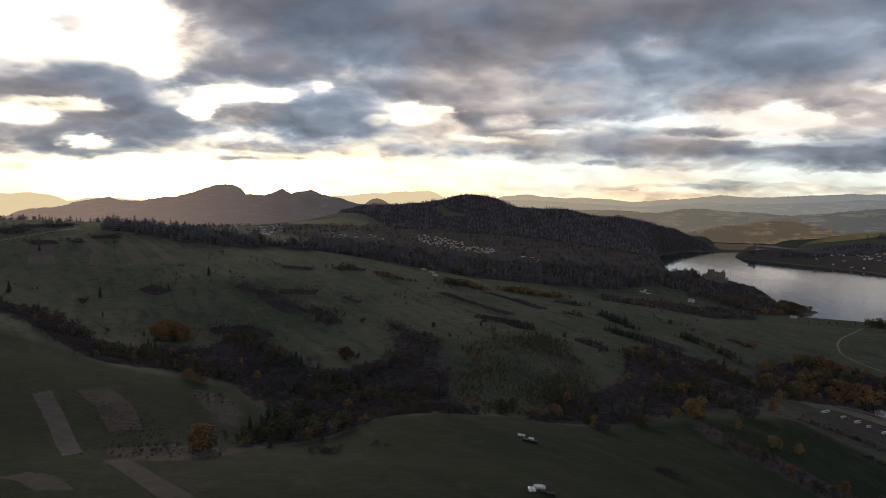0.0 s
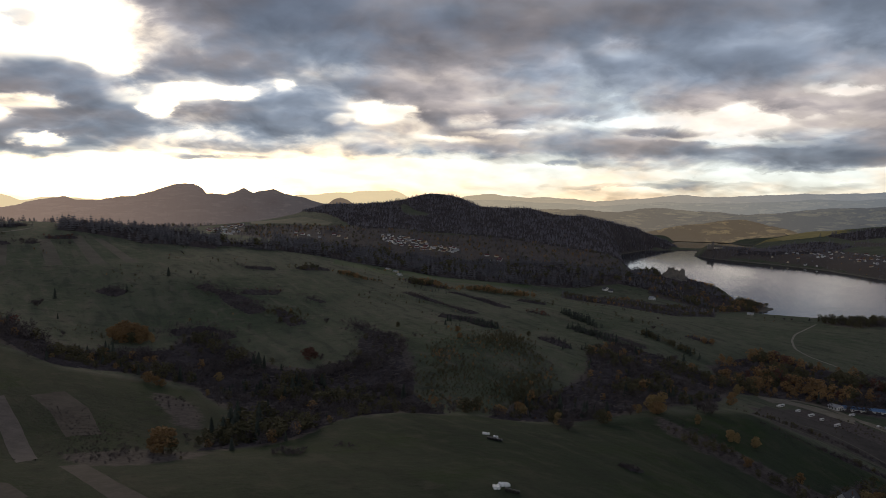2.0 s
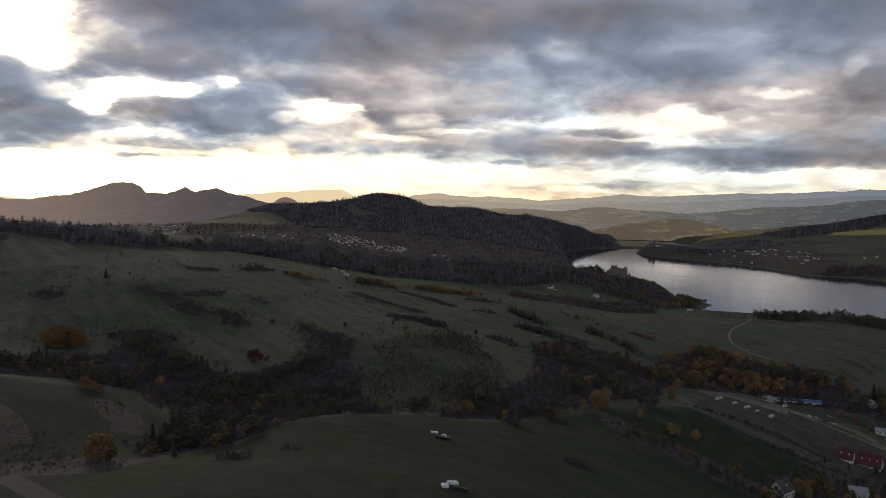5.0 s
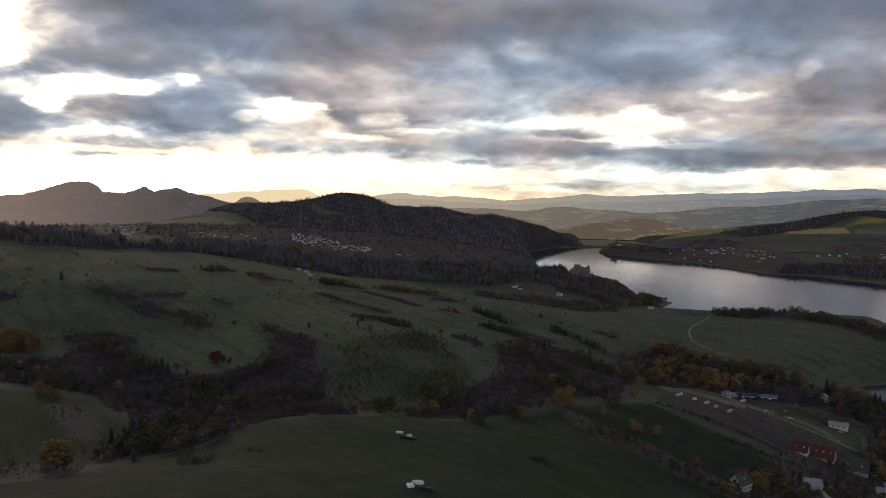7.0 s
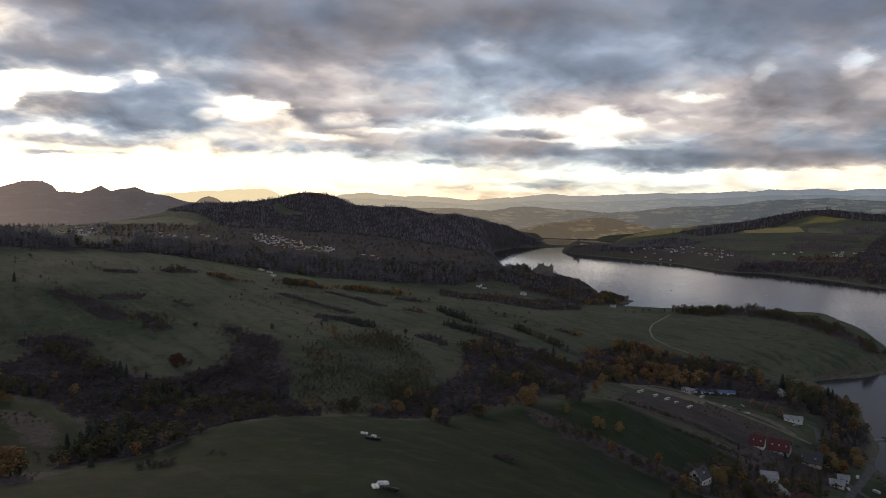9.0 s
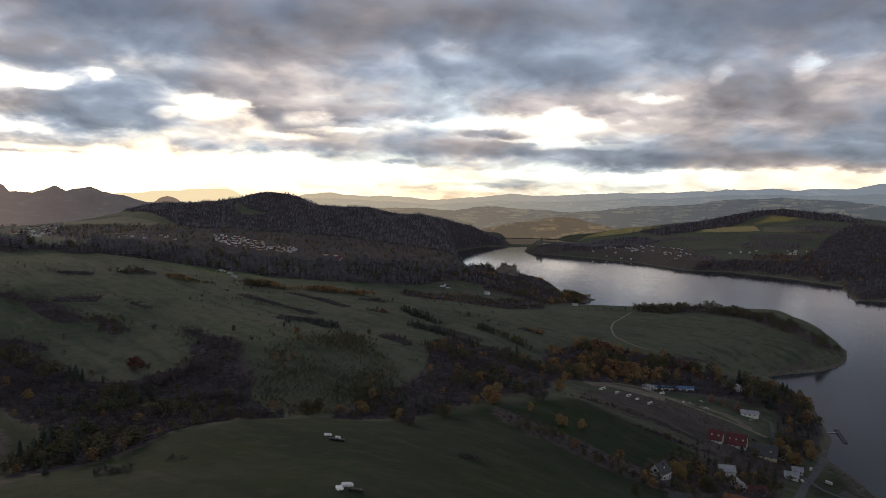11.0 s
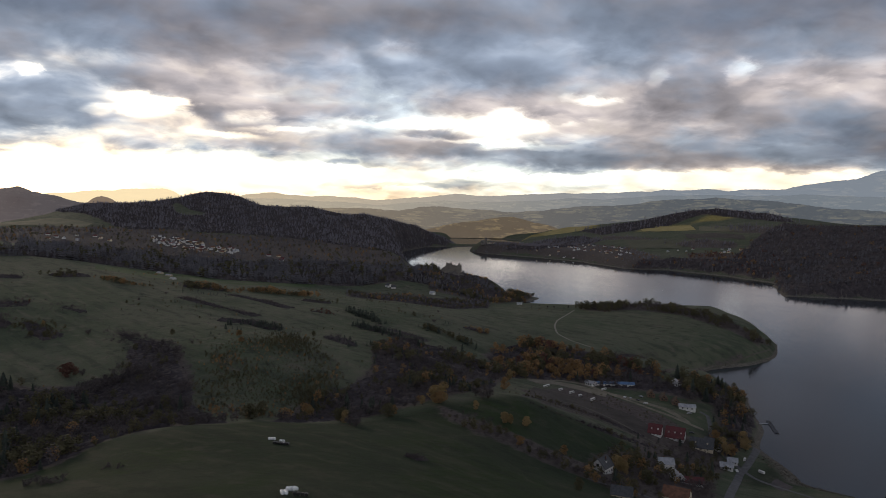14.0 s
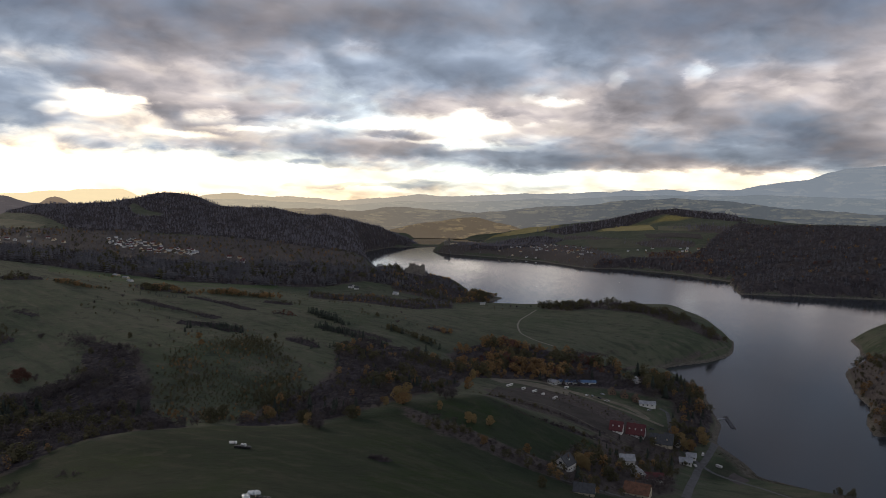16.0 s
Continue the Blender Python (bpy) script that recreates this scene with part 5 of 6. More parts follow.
lane("path", [(498, 624), (617, 700), (682, 710), (743, 733), (770, 750)], 2.0, STRAW, "gravel track round the headland shore")
lane("road", [(306, 326), (337, 356), (382, 397), (400, 411)], 5.5, ASPHALT, "worn asphalt road down to the lake")
lane("road", [(393, 405), (410, 416), (432, 432), (450, 448)], 5.5, ASPHALT, "concrete boat ramp running into the lake")
lane("road", [(397, 409), (399, 423), (404, 442), (416, 464), (431, 483), (440, 496), (437, 503)], 3.5, ASPHALT, "narrow asphalt lane between gardens and lakeside wood")
lane("road", [(397, 409), (394, 393), (397, 375), (397, 351), (390, 321)], 3.0, ASPHALT, "narrow lane along the beach")
lane("road", [(223, 348), (232, 342), (244, 331), (253, 317)], 4.0, ASPHALT, "village lane past the houses")
lane("track", [(314, 603), (352, 613), (373, 592), (378, 561), (392, 535), (405, 509), (410, 485)], 6.0, SAND, "pale sandy track past the trailers")
lane("track", [(274, 513), (318, 514), (335, 479), (345, 447), (367, 433)], 2.4, STRAW, "grassy track across the lower fields")
lane("track", [(-614, 973), (-617, 1018), (-611, 1063), (-604, 1115), (-612, 1183)], 4.0, GRAVEL, "pale track over the brow of the pasture")
lane("track", [(-503, 797), (-475, 862), (-431, 917), (-348, 973)], 2.0, STRAW, "faint grassy track across the pasture")
lane("track", [(-229, 968), (-208, 977), (-184, 1002), (-168, 1025)], 3.0, STRAW, "faint grassy track across the pasture")
lane("road", [(379, 1250), (430, 1207), (483, 1173), (565, 1178)], 4.0, STRAW, "lane below the castle wood")

drape("tilled_strip", [(-230, 393), (-198, 352), (-165, 305)], [(-226, 406), (-195, 365), (-162, 317)], SOIL, "pale narrow strip of tilled soil", "field", 12)
drape("tilled_strip", [(-145, 301), (-116, 264), (-95, 237)], [(-137, 308), (-107, 268), (-83, 239)], EARTH, "narrow strip of dark tilled soil", "field", 12)
drape("tilled_strip", [(-217, 416), (-195, 395), (-170, 359)], [(-207, 437), (-182, 413), (-158, 373)], EARTH, "strip of rough brown earth with dead stalks", "field", 12)
drape("rough_ground", [(-163, 256), (-155, 255), (-141, 243)], [(-158, 268), (-146, 265), (-129, 247)], EARTH, "rough bare earth at the field edge", "field", 10)
drape("earth_strip", [(247, 487), (304, 509), (325, 472), (339, 442)], [(302, 566), (343, 535), (365, 497), (366, 478)], EARTH, "strip of rough brown ground above the village", "field", 12)
drape("meadow_strip", [(-123, 1184), (-22, 1162), (116, 1233), (232, 1325)], [(-135, 1352), (-15, 1358), (142, 1391), (256, 1396)], GREEN, "smooth green meadow below the forest", "field", 12)
for number, (left, right) in enumerate([([(-520, 1117), (-413, 942)], [(-512, 1134), (-395, 950)]), ([(-485, 1119), (-375, 963)], [(-480, 1135), (-360, 969)]),
                                        ([(-541, 1061), (-455, 912)], [(-529, 1073), (-437, 920)]), ([(-582, 999), (-511, 864)], [(-563, 1023), (-488, 883)])]):
    drape("field_strip", left, right, STRAW, "narrow strip of dry grass on the hillside", "field", 24)
drape("gravel_yard", [(312, 600), (342, 611), (363, 591), (378, 562)], [(317, 586), (338, 591), (352, 573), (368, 547)], SAND, "pale gravel parking ground beside the trailers", "yard", 10, 0.26)
lane("track", [(378, 556), (391, 514), (404, 490), (417, 474)], 4.0, SAND, "sandy track along the camp meadow")
lane("track", [(266, 498), (300, 480), (330, 455), (352, 436)], 3.0, STRAW, "grassy field edge above the guesthouse")
drape("paved_yard", [(396, 383), (410, 388)], [(391, 365), (408, 371)], SOIL, "paved brown yard beside the beach lane", "yard", 8)


FALLOW = material("fallow_field", mottled((0.10, 0.098, 0.06), (0.15, 0.14, 0.09), 0.02), 0.95)
MEADOW = material("grey_green_meadow", mottled((0.050, 0.056, 0.034), (0.085, 0.084, 0.052), 0.02), 0.95)
# sunlight through the clouds is painted into this crop colour
SUNLIT_CROP = material("painted_sunlit_field", mottled((0.24, 0.20, 0.075), (0.34, 0.28, 0.11), 0.02), 0.95)
for left, right, mat, label in [
        ([(1813, 2584), (1890, 2566), (1919, 2409)], [(1646, 2326), (1717, 2257), (1774, 2159)], MEADOW, "grey-green meadow above the far village"),
        ([(-648, 2947), (-430, 2960), (-290, 2750)], [(-600, 2740), (-430, 2690), (-300, 2640)], FALLOW, "pale brown meadow on a low hill beyond the village"),
        ([(1960, 3760), (2080, 3600), (2279, 3475)], [(1884, 3433), (1950, 3360), (2028, 3313)], SUNLIT_CROP, "golden field above the lower lake, sunlight painted in"),
        ([(2211, 3043), (2309, 2993), (2315, 2780)], [(2103, 2857), (2115, 2699), (2161, 2555)], SUNLIT_CROP, "pale field on the far hillside, sunlight painted in"),
        ([(2256, 2649), (2267, 2528), (2262, 2400)], [(2149, 2523), (2139, 2384), (2153, 2266)], FALLOW, "fallow field on the far hillside"),
        ([(1914, 1998), (1928, 1890), (1922, 1784)], [(1806, 1884), (1828, 1791), (1855, 1709)], FALLOW, "fallow field above the far waterline"),
        ([(2042, 2488), (2091, 2365), (2091, 2201)], [(1964, 2373), (2010, 2256), (2019, 2109)], EARTH, "dark tilled field on the far hillside")]:
    drape("far_field", left, right, mat, label, "field", 16, 1.2, 8, 0.0)


# ---- buildings ----
WHITE = material("white_render", mottled((0.46, 0.45, 0.44), (0.62, 0.61, 0.60), 0.5), 0.85)
CREAM = material("cream_render", mottled((0.42, 0.36, 0.27), (0.56, 0.49, 0.38), 0.5), 0.85)
RED_TILE = material("red_roof_tiles", mottled((0.074, 0.023, 0.026), (0.13, 0.038, 0.042), 0.6), 0.75,
                    bump=lambda k, p: (k.noise(k.v("MULTIPLY", p, (3.0, 0.6, 0.6)), 2.0, 2.0), 0.6, 0.1))
SLATE = material("dark_roofing", mottled((0.035, 0.037, 0.042), (0.075, 0.078, 0.085), 0.6), 0.6)
GREY_TIN = material("grey_sheet_roof", mottled((0.22, 0.23, 0.25), (0.38, 0.39, 0.41), 0.3), 0.5, 0.3)
RUST = material("rusty_sheet_roof", mottled((0.09, 0.045, 0.03), (0.19, 0.095, 0.06), 0.4), 0.8)
BLUE_TIN = material("blue_sheet_roof", mottled((0.06, 0.12, 0.24), (0.10, 0.19, 0.34), 0.3), 0.5)
CABIN = material("varnished_boards", mottled((0.11, 0.072, 0.052), (0.19, 0.125, 0.09), 0.8), 0.75)
DARK_WOOD = material("dark_stained_wood", mottled((0.04, 0.028, 0.02), (0.085, 0.06, 0.042), 0.8), 0.85)
PANE = material("window_glass", lambda k, p: k.mix(0.5, (0.02, 0.025, 0.03), (0.04, 0.045, 0.05)), 0.08, spec=0.6)
FILM = material("white_bale_film", mottled((0.62, 0.65, 0.68), (0.82, 0.84, 0.86), 1.2), 0.35, spec=0.5,
                bump=lambda k, p: (k.noise(p, 5.0, 3.0), 0.4, 0.05))
BLACK_FILM = material("black_bale_film", mottled((0.012, 0.012, 0.013), (0.03, 0.03, 0.032), 1.2), 0.35, spec=0.5)
STONE = material("old_limestone", mottled((0.10, 0.09, 0.083), (0.20, 0.182, 0.165), 0.12), 0.95, bump=lambda k, p: (k.noise(p, 0.6, 5.0, 0.7), 0.8, 0.8))
ROCK = material("bare_rock", mottled((0.06, 0.055, 0.052), (0.15, 0.138, 0.13), 0.07), 0.95, bump=lambda k, p: (k.noise(p, 0.3, 6.0, 0.7), 0.9, 2.0))
TYRE = material("black_rubber", mottled((0.015, 0.015, 0.015), (0.03, 0.03, 0.03), 3.0), 0.9)


def box(bm, x0, x1, y0, y1, z0, z1):
    v = [bm.verts.new(p) for p in ((x0, y0, z0), (x1, y0, z0), (x1, y1, z0), (x0, y1, z0), (x0, y0, z1), (x1, y0, z1), (x1, y1, z1), (x0, y1, z1))]
    for f in ((3, 2, 1, 0), (4, 5, 6, 7), (0, 1, 5, 4), (1, 2, 6, 5), (2, 3, 7, 6), (3, 0, 4, 7)):
        bm.faces.new([v[i] for i in f])


def finish(bm, name, mat, bevel=0.0):
    if bevel:
        bmesh.ops.bevel(bm, geom=bm.edges[:], offset=bevel, segments=1, affect="EDGES")
    bmesh.ops.recalc_face_normals(bm, faces=bm.faces[:])
    me = bpy.data.meshes.new(name)
    bm.to_mesh(me)
    bm.free()
    me.materials.append(mat)
    return me


def gabled(w, l, h, rise):
    """Walls with two gables; the ridge runs along y."""
    bm = bmesh.new()
    pts = [(-w / 2, -1.5), (w / 2, -1.5), (w / 2, h), (0, h + rise), (-w / 2, h)]
    a = [bm.verts.new((x, -l / 2, z)) for x, z in pts]
    b = [bm.verts.new((x, l / 2, z)) for x, z in pts]
    bm.faces.new(a)
    bm.faces.new(b[::-1])
    for i in range(5):
        bm.faces.new((a[i], a[(i + 1) % 5], b[(i + 1) % 5], b[i]))
    return bm


def roof_slabs(w, l, h, rise, over=0.6, thick=0.25):
    """Two pitched slabs with eaves, meeting in the ridge."""
    bm = bmesh.new()
    slope = rise / (w / 2)
    for s in (-1, 1):
        x1, z1 = s * (w / 2 + over), h - over * slope
        p = [(0, h + rise), (x1, z1), (x1, z1 + thick), (0, h + rise + thick)]
        a = [bm.verts.new((x, -l / 2 - over, z + 0.03)) for x, z in p]
        b = [bm.verts.new((x, l / 2 + over, z + 0.03)) for x, z in p]
        bm.faces.new(a)
        bm.faces.new(b[::-1])
        for i in range(4):
            bm.faces.new((a[i], a[(i + 1) % 4], b[(i + 1) % 4], b[i]))
    return bm


def piece(name, bm_or_mesh, mat, parent, label="", bevel=0.0):
    me = bm_or_mesh if isinstance(bm_or_mesh, bpy.types.Mesh) else finish(bm_or_mesh, name, mat, bevel)
    return part(name, me, parent, label)


def house(w, l, h, rise, wall_mat, roof_mat, label, detail=True, dormers=0):
    """A gabled house at the origin, its front gable towards -y."""
    ob = tagged(new("house"), label, "house", "houses of the lakeside village" if detail else "houses of the far villages")
    piece("wall", gabled(w, l, h, rise), wall_mat, ob)
    roof = piece("roof", roof_slabs(w, l, h, rise), roof_mat, ob)
    if not detail:
        return ob
    bm = bmesh.new()
    box(bm, w * 0.14, w * 0.14 + 0.6, l * 0.1, l * 0.1 + 0.6, h + rise * 0.3, h + rise + 0.5)
    piece("chimney", bm, RUST, roof)
    for s in (-1, 1):
        for z in ((1.0, 3.6) if h > 4.5 else (1.0,)):
            bm = bmesh.new()
            box(bm, s * w * 0.26 - 0.55, s * w * 0.26 + 0.55, -l / 2 - 0.05, -l / 2 + 0.02, z, z + 1.3)
            piece("window", bm, PANE, ob)
        for q in (-0.28, 0.0, 0.28):
            bm = bmesh.new()
            box(bm, s * w / 2 - 0.02 if s > 0 else -w / 2 - 0.05, w / 2 + 0.05 if s > 0 else -w / 2 + 0.02, q * l - 0.5, q * l + 0.5, 1.0, 2.3)
            piece("window", bm, PANE, ob)
    bm = bmesh.new()
    box(bm, -0.5, 0.5, -l / 2 - 0.06, -l / 2 + 0.02, 0.0, 2.05)
    piece("door", bm, DARK_WOOD, ob)
    bm = bmesh.new()
    box(bm, -w * 0.1, w * 0.1, -l / 2 - 0.04, -l / 2 + 0.02, h + 0.3, h + rise * 0.4)
    piece("gable_window", bm, PANE, ob)
    slope = rise / (w / 2)
    for s in (-1, 1):
        for d in range(dormers):
            y = (d - (dormers - 1) / 2) * l / max(dormers, 1)
            x = w * 0.27
            z = h + rise - x * slope
            bm = bmesh.new()
            x0, x1 = (x - 1.2, x + 0.5) if s > 0 else (-x - 0.5, -x + 1.2)
            box(bm, x0, x1, y - 0.7, y + 0.7, z - 0.4, z + 1.25)
            dormer = piece("dormer", bm, wall_mat, roof)
            bm = bmesh.new()
            box(bm, x0 - 0.2, x1 + 0.2, y - 0.95, y + 0.95, z + 1.25, z + 1.42)
            piece("dormer_roof", bm, roof_mat, ob)
    return ob


def put(ob, x, y, turn=0.0, sink=0.0, scale=1.0):
    ob.matrix_world = Matrix.LocRotScale((x, y, ground_at(x, y) - sink), Euler((0, 0, radians(turn))), (scale,) * 3)
    return ob


put(house(16, 18, 2.6, 9.0, WHITE, RED_TILE, "large white guesthouse with a steep red tiled roof", dormers=3), 377, 461, 42, 0, 0.8)
put(house(13, 13, 2.6, 8.0, WHITE, RED_TILE, "white guesthouse wing with a steep red tiled roof", dormers=2), 361, 466, 42, 0, 0.78)
put(house(15, 21, 2.6, 7.0, CREAM, SLATE, "lakeside house under a broad steep dark roof", dormers=2), 391, 446, 42, 0, 0.85)
put(house(11, 14, 3.0, 4.2, WHITE, SLATE, "lakeside house with dark roof and white gable"), 404, 447, 25)
put(house(12, 13, 4.8, 6.0, WHITE, SLATE, "white house with a steep dark roof", dormers=1), 252, 377, -62, 0, 0.85)
put(house(11, 12, 4.6, 3.6, WHITE, GREY_TIN, "white two-storey house with a grey roof"), 318, 398, 62, 0, 0.85)
put(house(7, 9, 2.8, 2.6, WHITE, GREY_TIN, "small white outbuilding with a grey roof"), 309, 374, -20)
put(house(9, 15, 3.0, 3.4, WHITE, RED_TILE, "low white house with a red roof"), 317, 368, 60, 0, 0.8)
put(house(14, 17, 3.6, 5.0, CREAM, RUST, "old barn with a large rusty roof"), 270, 327, 40, 0, 0.85)
put(house(13, 15, 3.4, 4.6, CREAM, SLATE, "house with a wide dark roof beside the lane"), 226, 318, 50, 0, 0.75)
put(house(7, 9, 2.6, 2.4, WHITE, GREY_TIN, "small white lakeside cabin with a grey roof"), 386, 413, 50)
put(house(6, 7, 2.6, 2.2, WHITE, GREY_TIN, "small white lakeside cabin with a grey roof"), 398, 420, 50)
for x, y in ((414, 543), (419, 531), (423, 519)):
    put(house(6.5, 7.5, 2.6, 3.4, CABIN, DARK_WOOD, "wooden holiday cabin with a steep dark roof"), x, y, -28)
put(house(9, 14, 2.8, 1.6, WHITE, GREY_TIN, "low white service building with a pale roof"), 427, 508, 55)
put(house(7, 36, 2.8, 1.4, WHITE, BLUE_TIN, "long low building with a blue sheet roof"), 401, 582, 66)
put(house(8, 9, 3.0, 1.4, WHITE, GREY_TIN, "small white building with a pale roof"), 378, 589, 20)
put(house(9, 10, 2.6, 3.0, WHITE, GREY_TIN, "white cabin with a steep pale roof"), 465, 569, -20)
put(house(12, 20, 3.4, 3.0, CREAM, GREY_TIN, "farm building with a grey sheet roof below the forest"), -33, 1287, 30, 0, 0.6)
put(house(10, 16, 3.2, 2.8, CREAM, GREY_TIN, "farm building with a grey sheet roof below the forest"), -18, 1238, 50, 0, 0.6)
put(house(10, 14, 3.2, 2.8, WHITE, GREY_TIN, "farm building with a grey sheet roof below the forest"), -11, 1173, 40, 0, 0.6)
put(house(9, 38, 2.6, 2.0, WHITE, GREY_TIN, "long pale shed at the forest edge"), 77, 1396, 70)
put(house(8, 12, 3.0, 2.2, WHITE, GREY_TIN, "white shed at the forest edge"), 103, 1388, 60)
put(house(8, 12, 3.0, 2.2, WHITE, GREY_TIN, "white shed at the forest edge"), 183, 1400, 60)
put(house(12, 14, 4.6, 4.6, WHITE, SLATE, "white house with a dark roof below the castle wood"), 393, 1364, 25, 0, 0.75)
put(house(9, 12, 3.6, 4.0, WHITE, SLATE, "white house with a dark roof below the castle wood"), 399, 1348, 70, 0, 0.75)
put(house(11, 13, 4.2, 4.2, WHITE, GREY_TIN, "white house with a grey roof by the castle lane"), 457, 1279, 40, 0, 0.75)
put(house(9, 14, 3.6, 2.2, WHITE, GREY_TIN, "boathouse with a pale roof on the spit"), 580, 1149, 60, 0, 0.7)

# far villages: houses of a few kinds strewn round their lanes
FAR_KINDS = [house(11, 13, 4.5, 4.5, WHITE, SLATE, "white village house with a dark roof", False), house(10, 12, 4.2, 4.4, WHITE, GREY_TIN, "white village house with a grey roof", False),
             house(11, 14, 4.2, 4.8, CREAM, RUST, "village house with a rusty brown roof", False), house(10, 16, 4.0, 4.0, WHITE, RED_TILE, "white village house with a red roof", False)]
used = set()
rng = np.random.default_rng(81)
for outline, count in VILLAGES:
    o = np.array(outline, float)
    made, spots = 0, []
    while made < count:
        x, y = rng.uniform(o.min(0), o.max(0))
        turn, kind = float(rng.uniform(0, 180)), int(rng.integers(0, 4))
        if not in_poly(outline, np.array([x]), np.array([y]))[0] or ground_at(x, y) < 2 or any(np.hypot(x - a, y - b) < 17 for a, b in spots):
            rng.uniform()
            if rng.uniform() < 0.002:
                break
            continue
        spots.append((x, y))
        m = pose(x, y, ground_at(x, y), 0, 0, turn) @ Matrix.Scale(0.68, 4)
        if kind in used:
            copy_thing(FAR_KINDS[kind], m).scale = (0.68,) * 3
        else:
            FAR_KINDS[kind].matrix_world = m
            used.add(kind)
        made += 1


# ---- castles, dam, crag ----
def ragged_wall(bm, x0, y0, x1, y1, thick, base, tops):
    """A length of ruined wall whose top steps through the given heights."""
    n = len(tops)
    d = Vector((x1 - x0, y1 - y0, 0))
    side = Vector((-d.y, d.x, 0)).normalized() * thick / 2
    for i, top in enumerate(tops):
        a, b = Vector((x0, y0, 0)) + d * i / n, Vector((x0, y0, 0)) + d * (i + 1) / n
        slant = 0.12 * top * (-1) ** i
        lo = [bm.verts.new((*(p + s).xy, base)) for p, s in ((a, side), (b, side), (b, -side), (a, -side))]
        hi = [bm.verts.new((*(p + s).xy, top + k)) for p, s, k in ((a, side, -slant), (b, side, slant), (b, -side, slant), (a, -side, -slant))]
        bm.faces.new(lo[::-1])
        bm.faces.new(hi)
        for j in range(4):
            bm.faces.new((lo[j], lo[(j + 1) % 4], hi[(j + 1) % 4], hi[j]))


def crag(name, size, seed, label):
    rng = np.random.default_rng(seed)
    bm = bmesh.new()
    bmesh.ops.create_icosphere(bm, subdivisions=4, radius=1)
    for v in bm.verts:
        n = noise.fractal(v.co * 1.6 + Vector((seed, 0, 0)), 1.0, 2.0, 5)
        step = math.floor(v.co.z * 4) / 4 * 0.12
        v.co *= 1 + 0.3 * n + step
        v.co = Vector((v.co.x * size[0], v.co.y * size[1], v.co.z * size[2]))
    ob = new(name, finish(bm, name, ROCK))
    return tagged(ob, label, "rock")


ruin_x, ruin_y, base = *RUIN, 59.0
face = math.degrees(math.atan2(-ruin_x, ruin_y))
ruin = tagged(new("castle_ruin"), "ruined grey stone castle on a wooded rock above the lake", "castle")
bm = bmesh.new()
for x0, y0, x1, y1, tops in ((-17, -6, -4, -6, (13, 14.5, 14, 15)), (-4, -6, -4, 7, (15, 13, 14)), (-4, 7, -17, 7, (14, 12, 13.5)), (-17, 7, -17, -6, (13.5, 12.5, 13))):
    ragged_wall(bm, x0, y0, x1, y1, 1.8, -12, tops)
keep = piece("keep", bm, STONE, ruin)
bm = bmesh.new()
ragged_wall(bm, -4, -5, 15, -7, 1.5, -12, (9.5, 8, 8.5, 7, 8.2, 9, 7.5))
ragged_wall(bm, -4, 8, 16, 6, 1.5, -12, (8, 9, 7.5, 8.5))
ragged_wall(bm, 16, 6, 15, -7, 1.5, -12, (9, 7, 8))
piece("curtain_wall", bm, STONE, ruin)
bm = bmesh.new()
for x0, y0, x1, y1, tops in ((12, -8, 19, -8, (12, 15, 10)), (19, -8, 19, 0, (10, 8)), (19, 0, 12, 0, (8, 10)), (12, 0, 12, -8, (11, 12.5))):
    ragged_wall(bm, x0, y0, x1, y1, 1.4, -12, tops)
piece("tower", bm, STONE, ruin)
bm = bmesh.new()
ragged_wall(bm, -27, -4, -17, -5, 1.4, -12, (2, 4, 6, 8))
piece("outer_wall", bm, STONE, ruin)
# dark boxes on the walls paint the shade of empty window openings
for x, z in ((-13, 8), (-8, 9), (3, 4.5), (8, 4)):
    bm = bmesh.new()
    y = -7.05 if x < -4 else -5.95 - (x + 4) / 19 * 2
    box(bm, x - 0.7, x + 0.7, y, y + 0.35, z, z + 2)
    piece("window", bm, DARK_WOOD, keep if x < -4 else ruin, "dark box painted as the shade of an empty window opening")
ruin.matrix_world = pose(ruin_x, ruin_y, base + 2, 0, 0, face) @ Matrix.Scale(0.92, 4)

for number, (x, y, sx, sy, sz, lift) in enumerate([(ruin_x, ruin_y, 24, 15, 12, -8), (649, 1398, 14, 22, 15, -9), (645, 1417, 14, 18, 13, -9), (619, 1445, 12, 12, 9, -7)]):
    rock = crag("rock_crag", (sx, sy, sz), 3 + number, "weathered grey rock crag below the ruin")
    rock.matrix_world = pose(x, y, ground_at(x, y) + lift, 0, 0, face)

far_x, far_y = 1238, 2820
far_face = math.degrees(math.atan2(-far_x, far_y))
castle = tagged(new("castle"), "pale stone castle with a square tower above the lake", "castle")
bm = gabled(17, 24, 16, 5)
piece("great_house", bm, STONE, castle)
piece("roof", roof_slabs(17, 24, 16, 5, 0.5), SLATE, castle)
bm = bmesh.new()
box(bm, 9, 18, -5, 5, -8, 25)
tower = piece("tower", bm, STONE, castle)
bm = bmesh.new()
bmesh.ops.create_cone(bm, segments=4, radius1=7.2, radius2=0.2, depth=9, cap_ends=True, matrix=Matrix.Translation((13.5, 0, 29.5)) @ Matrix.Rotation(radians(45), 4, "Z"))
piece("tower_roof", bm, SLATE, castle)
bm = bmesh.new()
box(bm, 18, 52, -6, 6, -10, 10)
piece("lower_wing", bm, CREAM, castle)
bm = bmesh.new()
for i in range(9):
    box(bm, 18 + i * 3.9, 20 + i * 3.9, -6, -5.2, 10, 11.5)
piece("battlement", bm, STONE, castle)
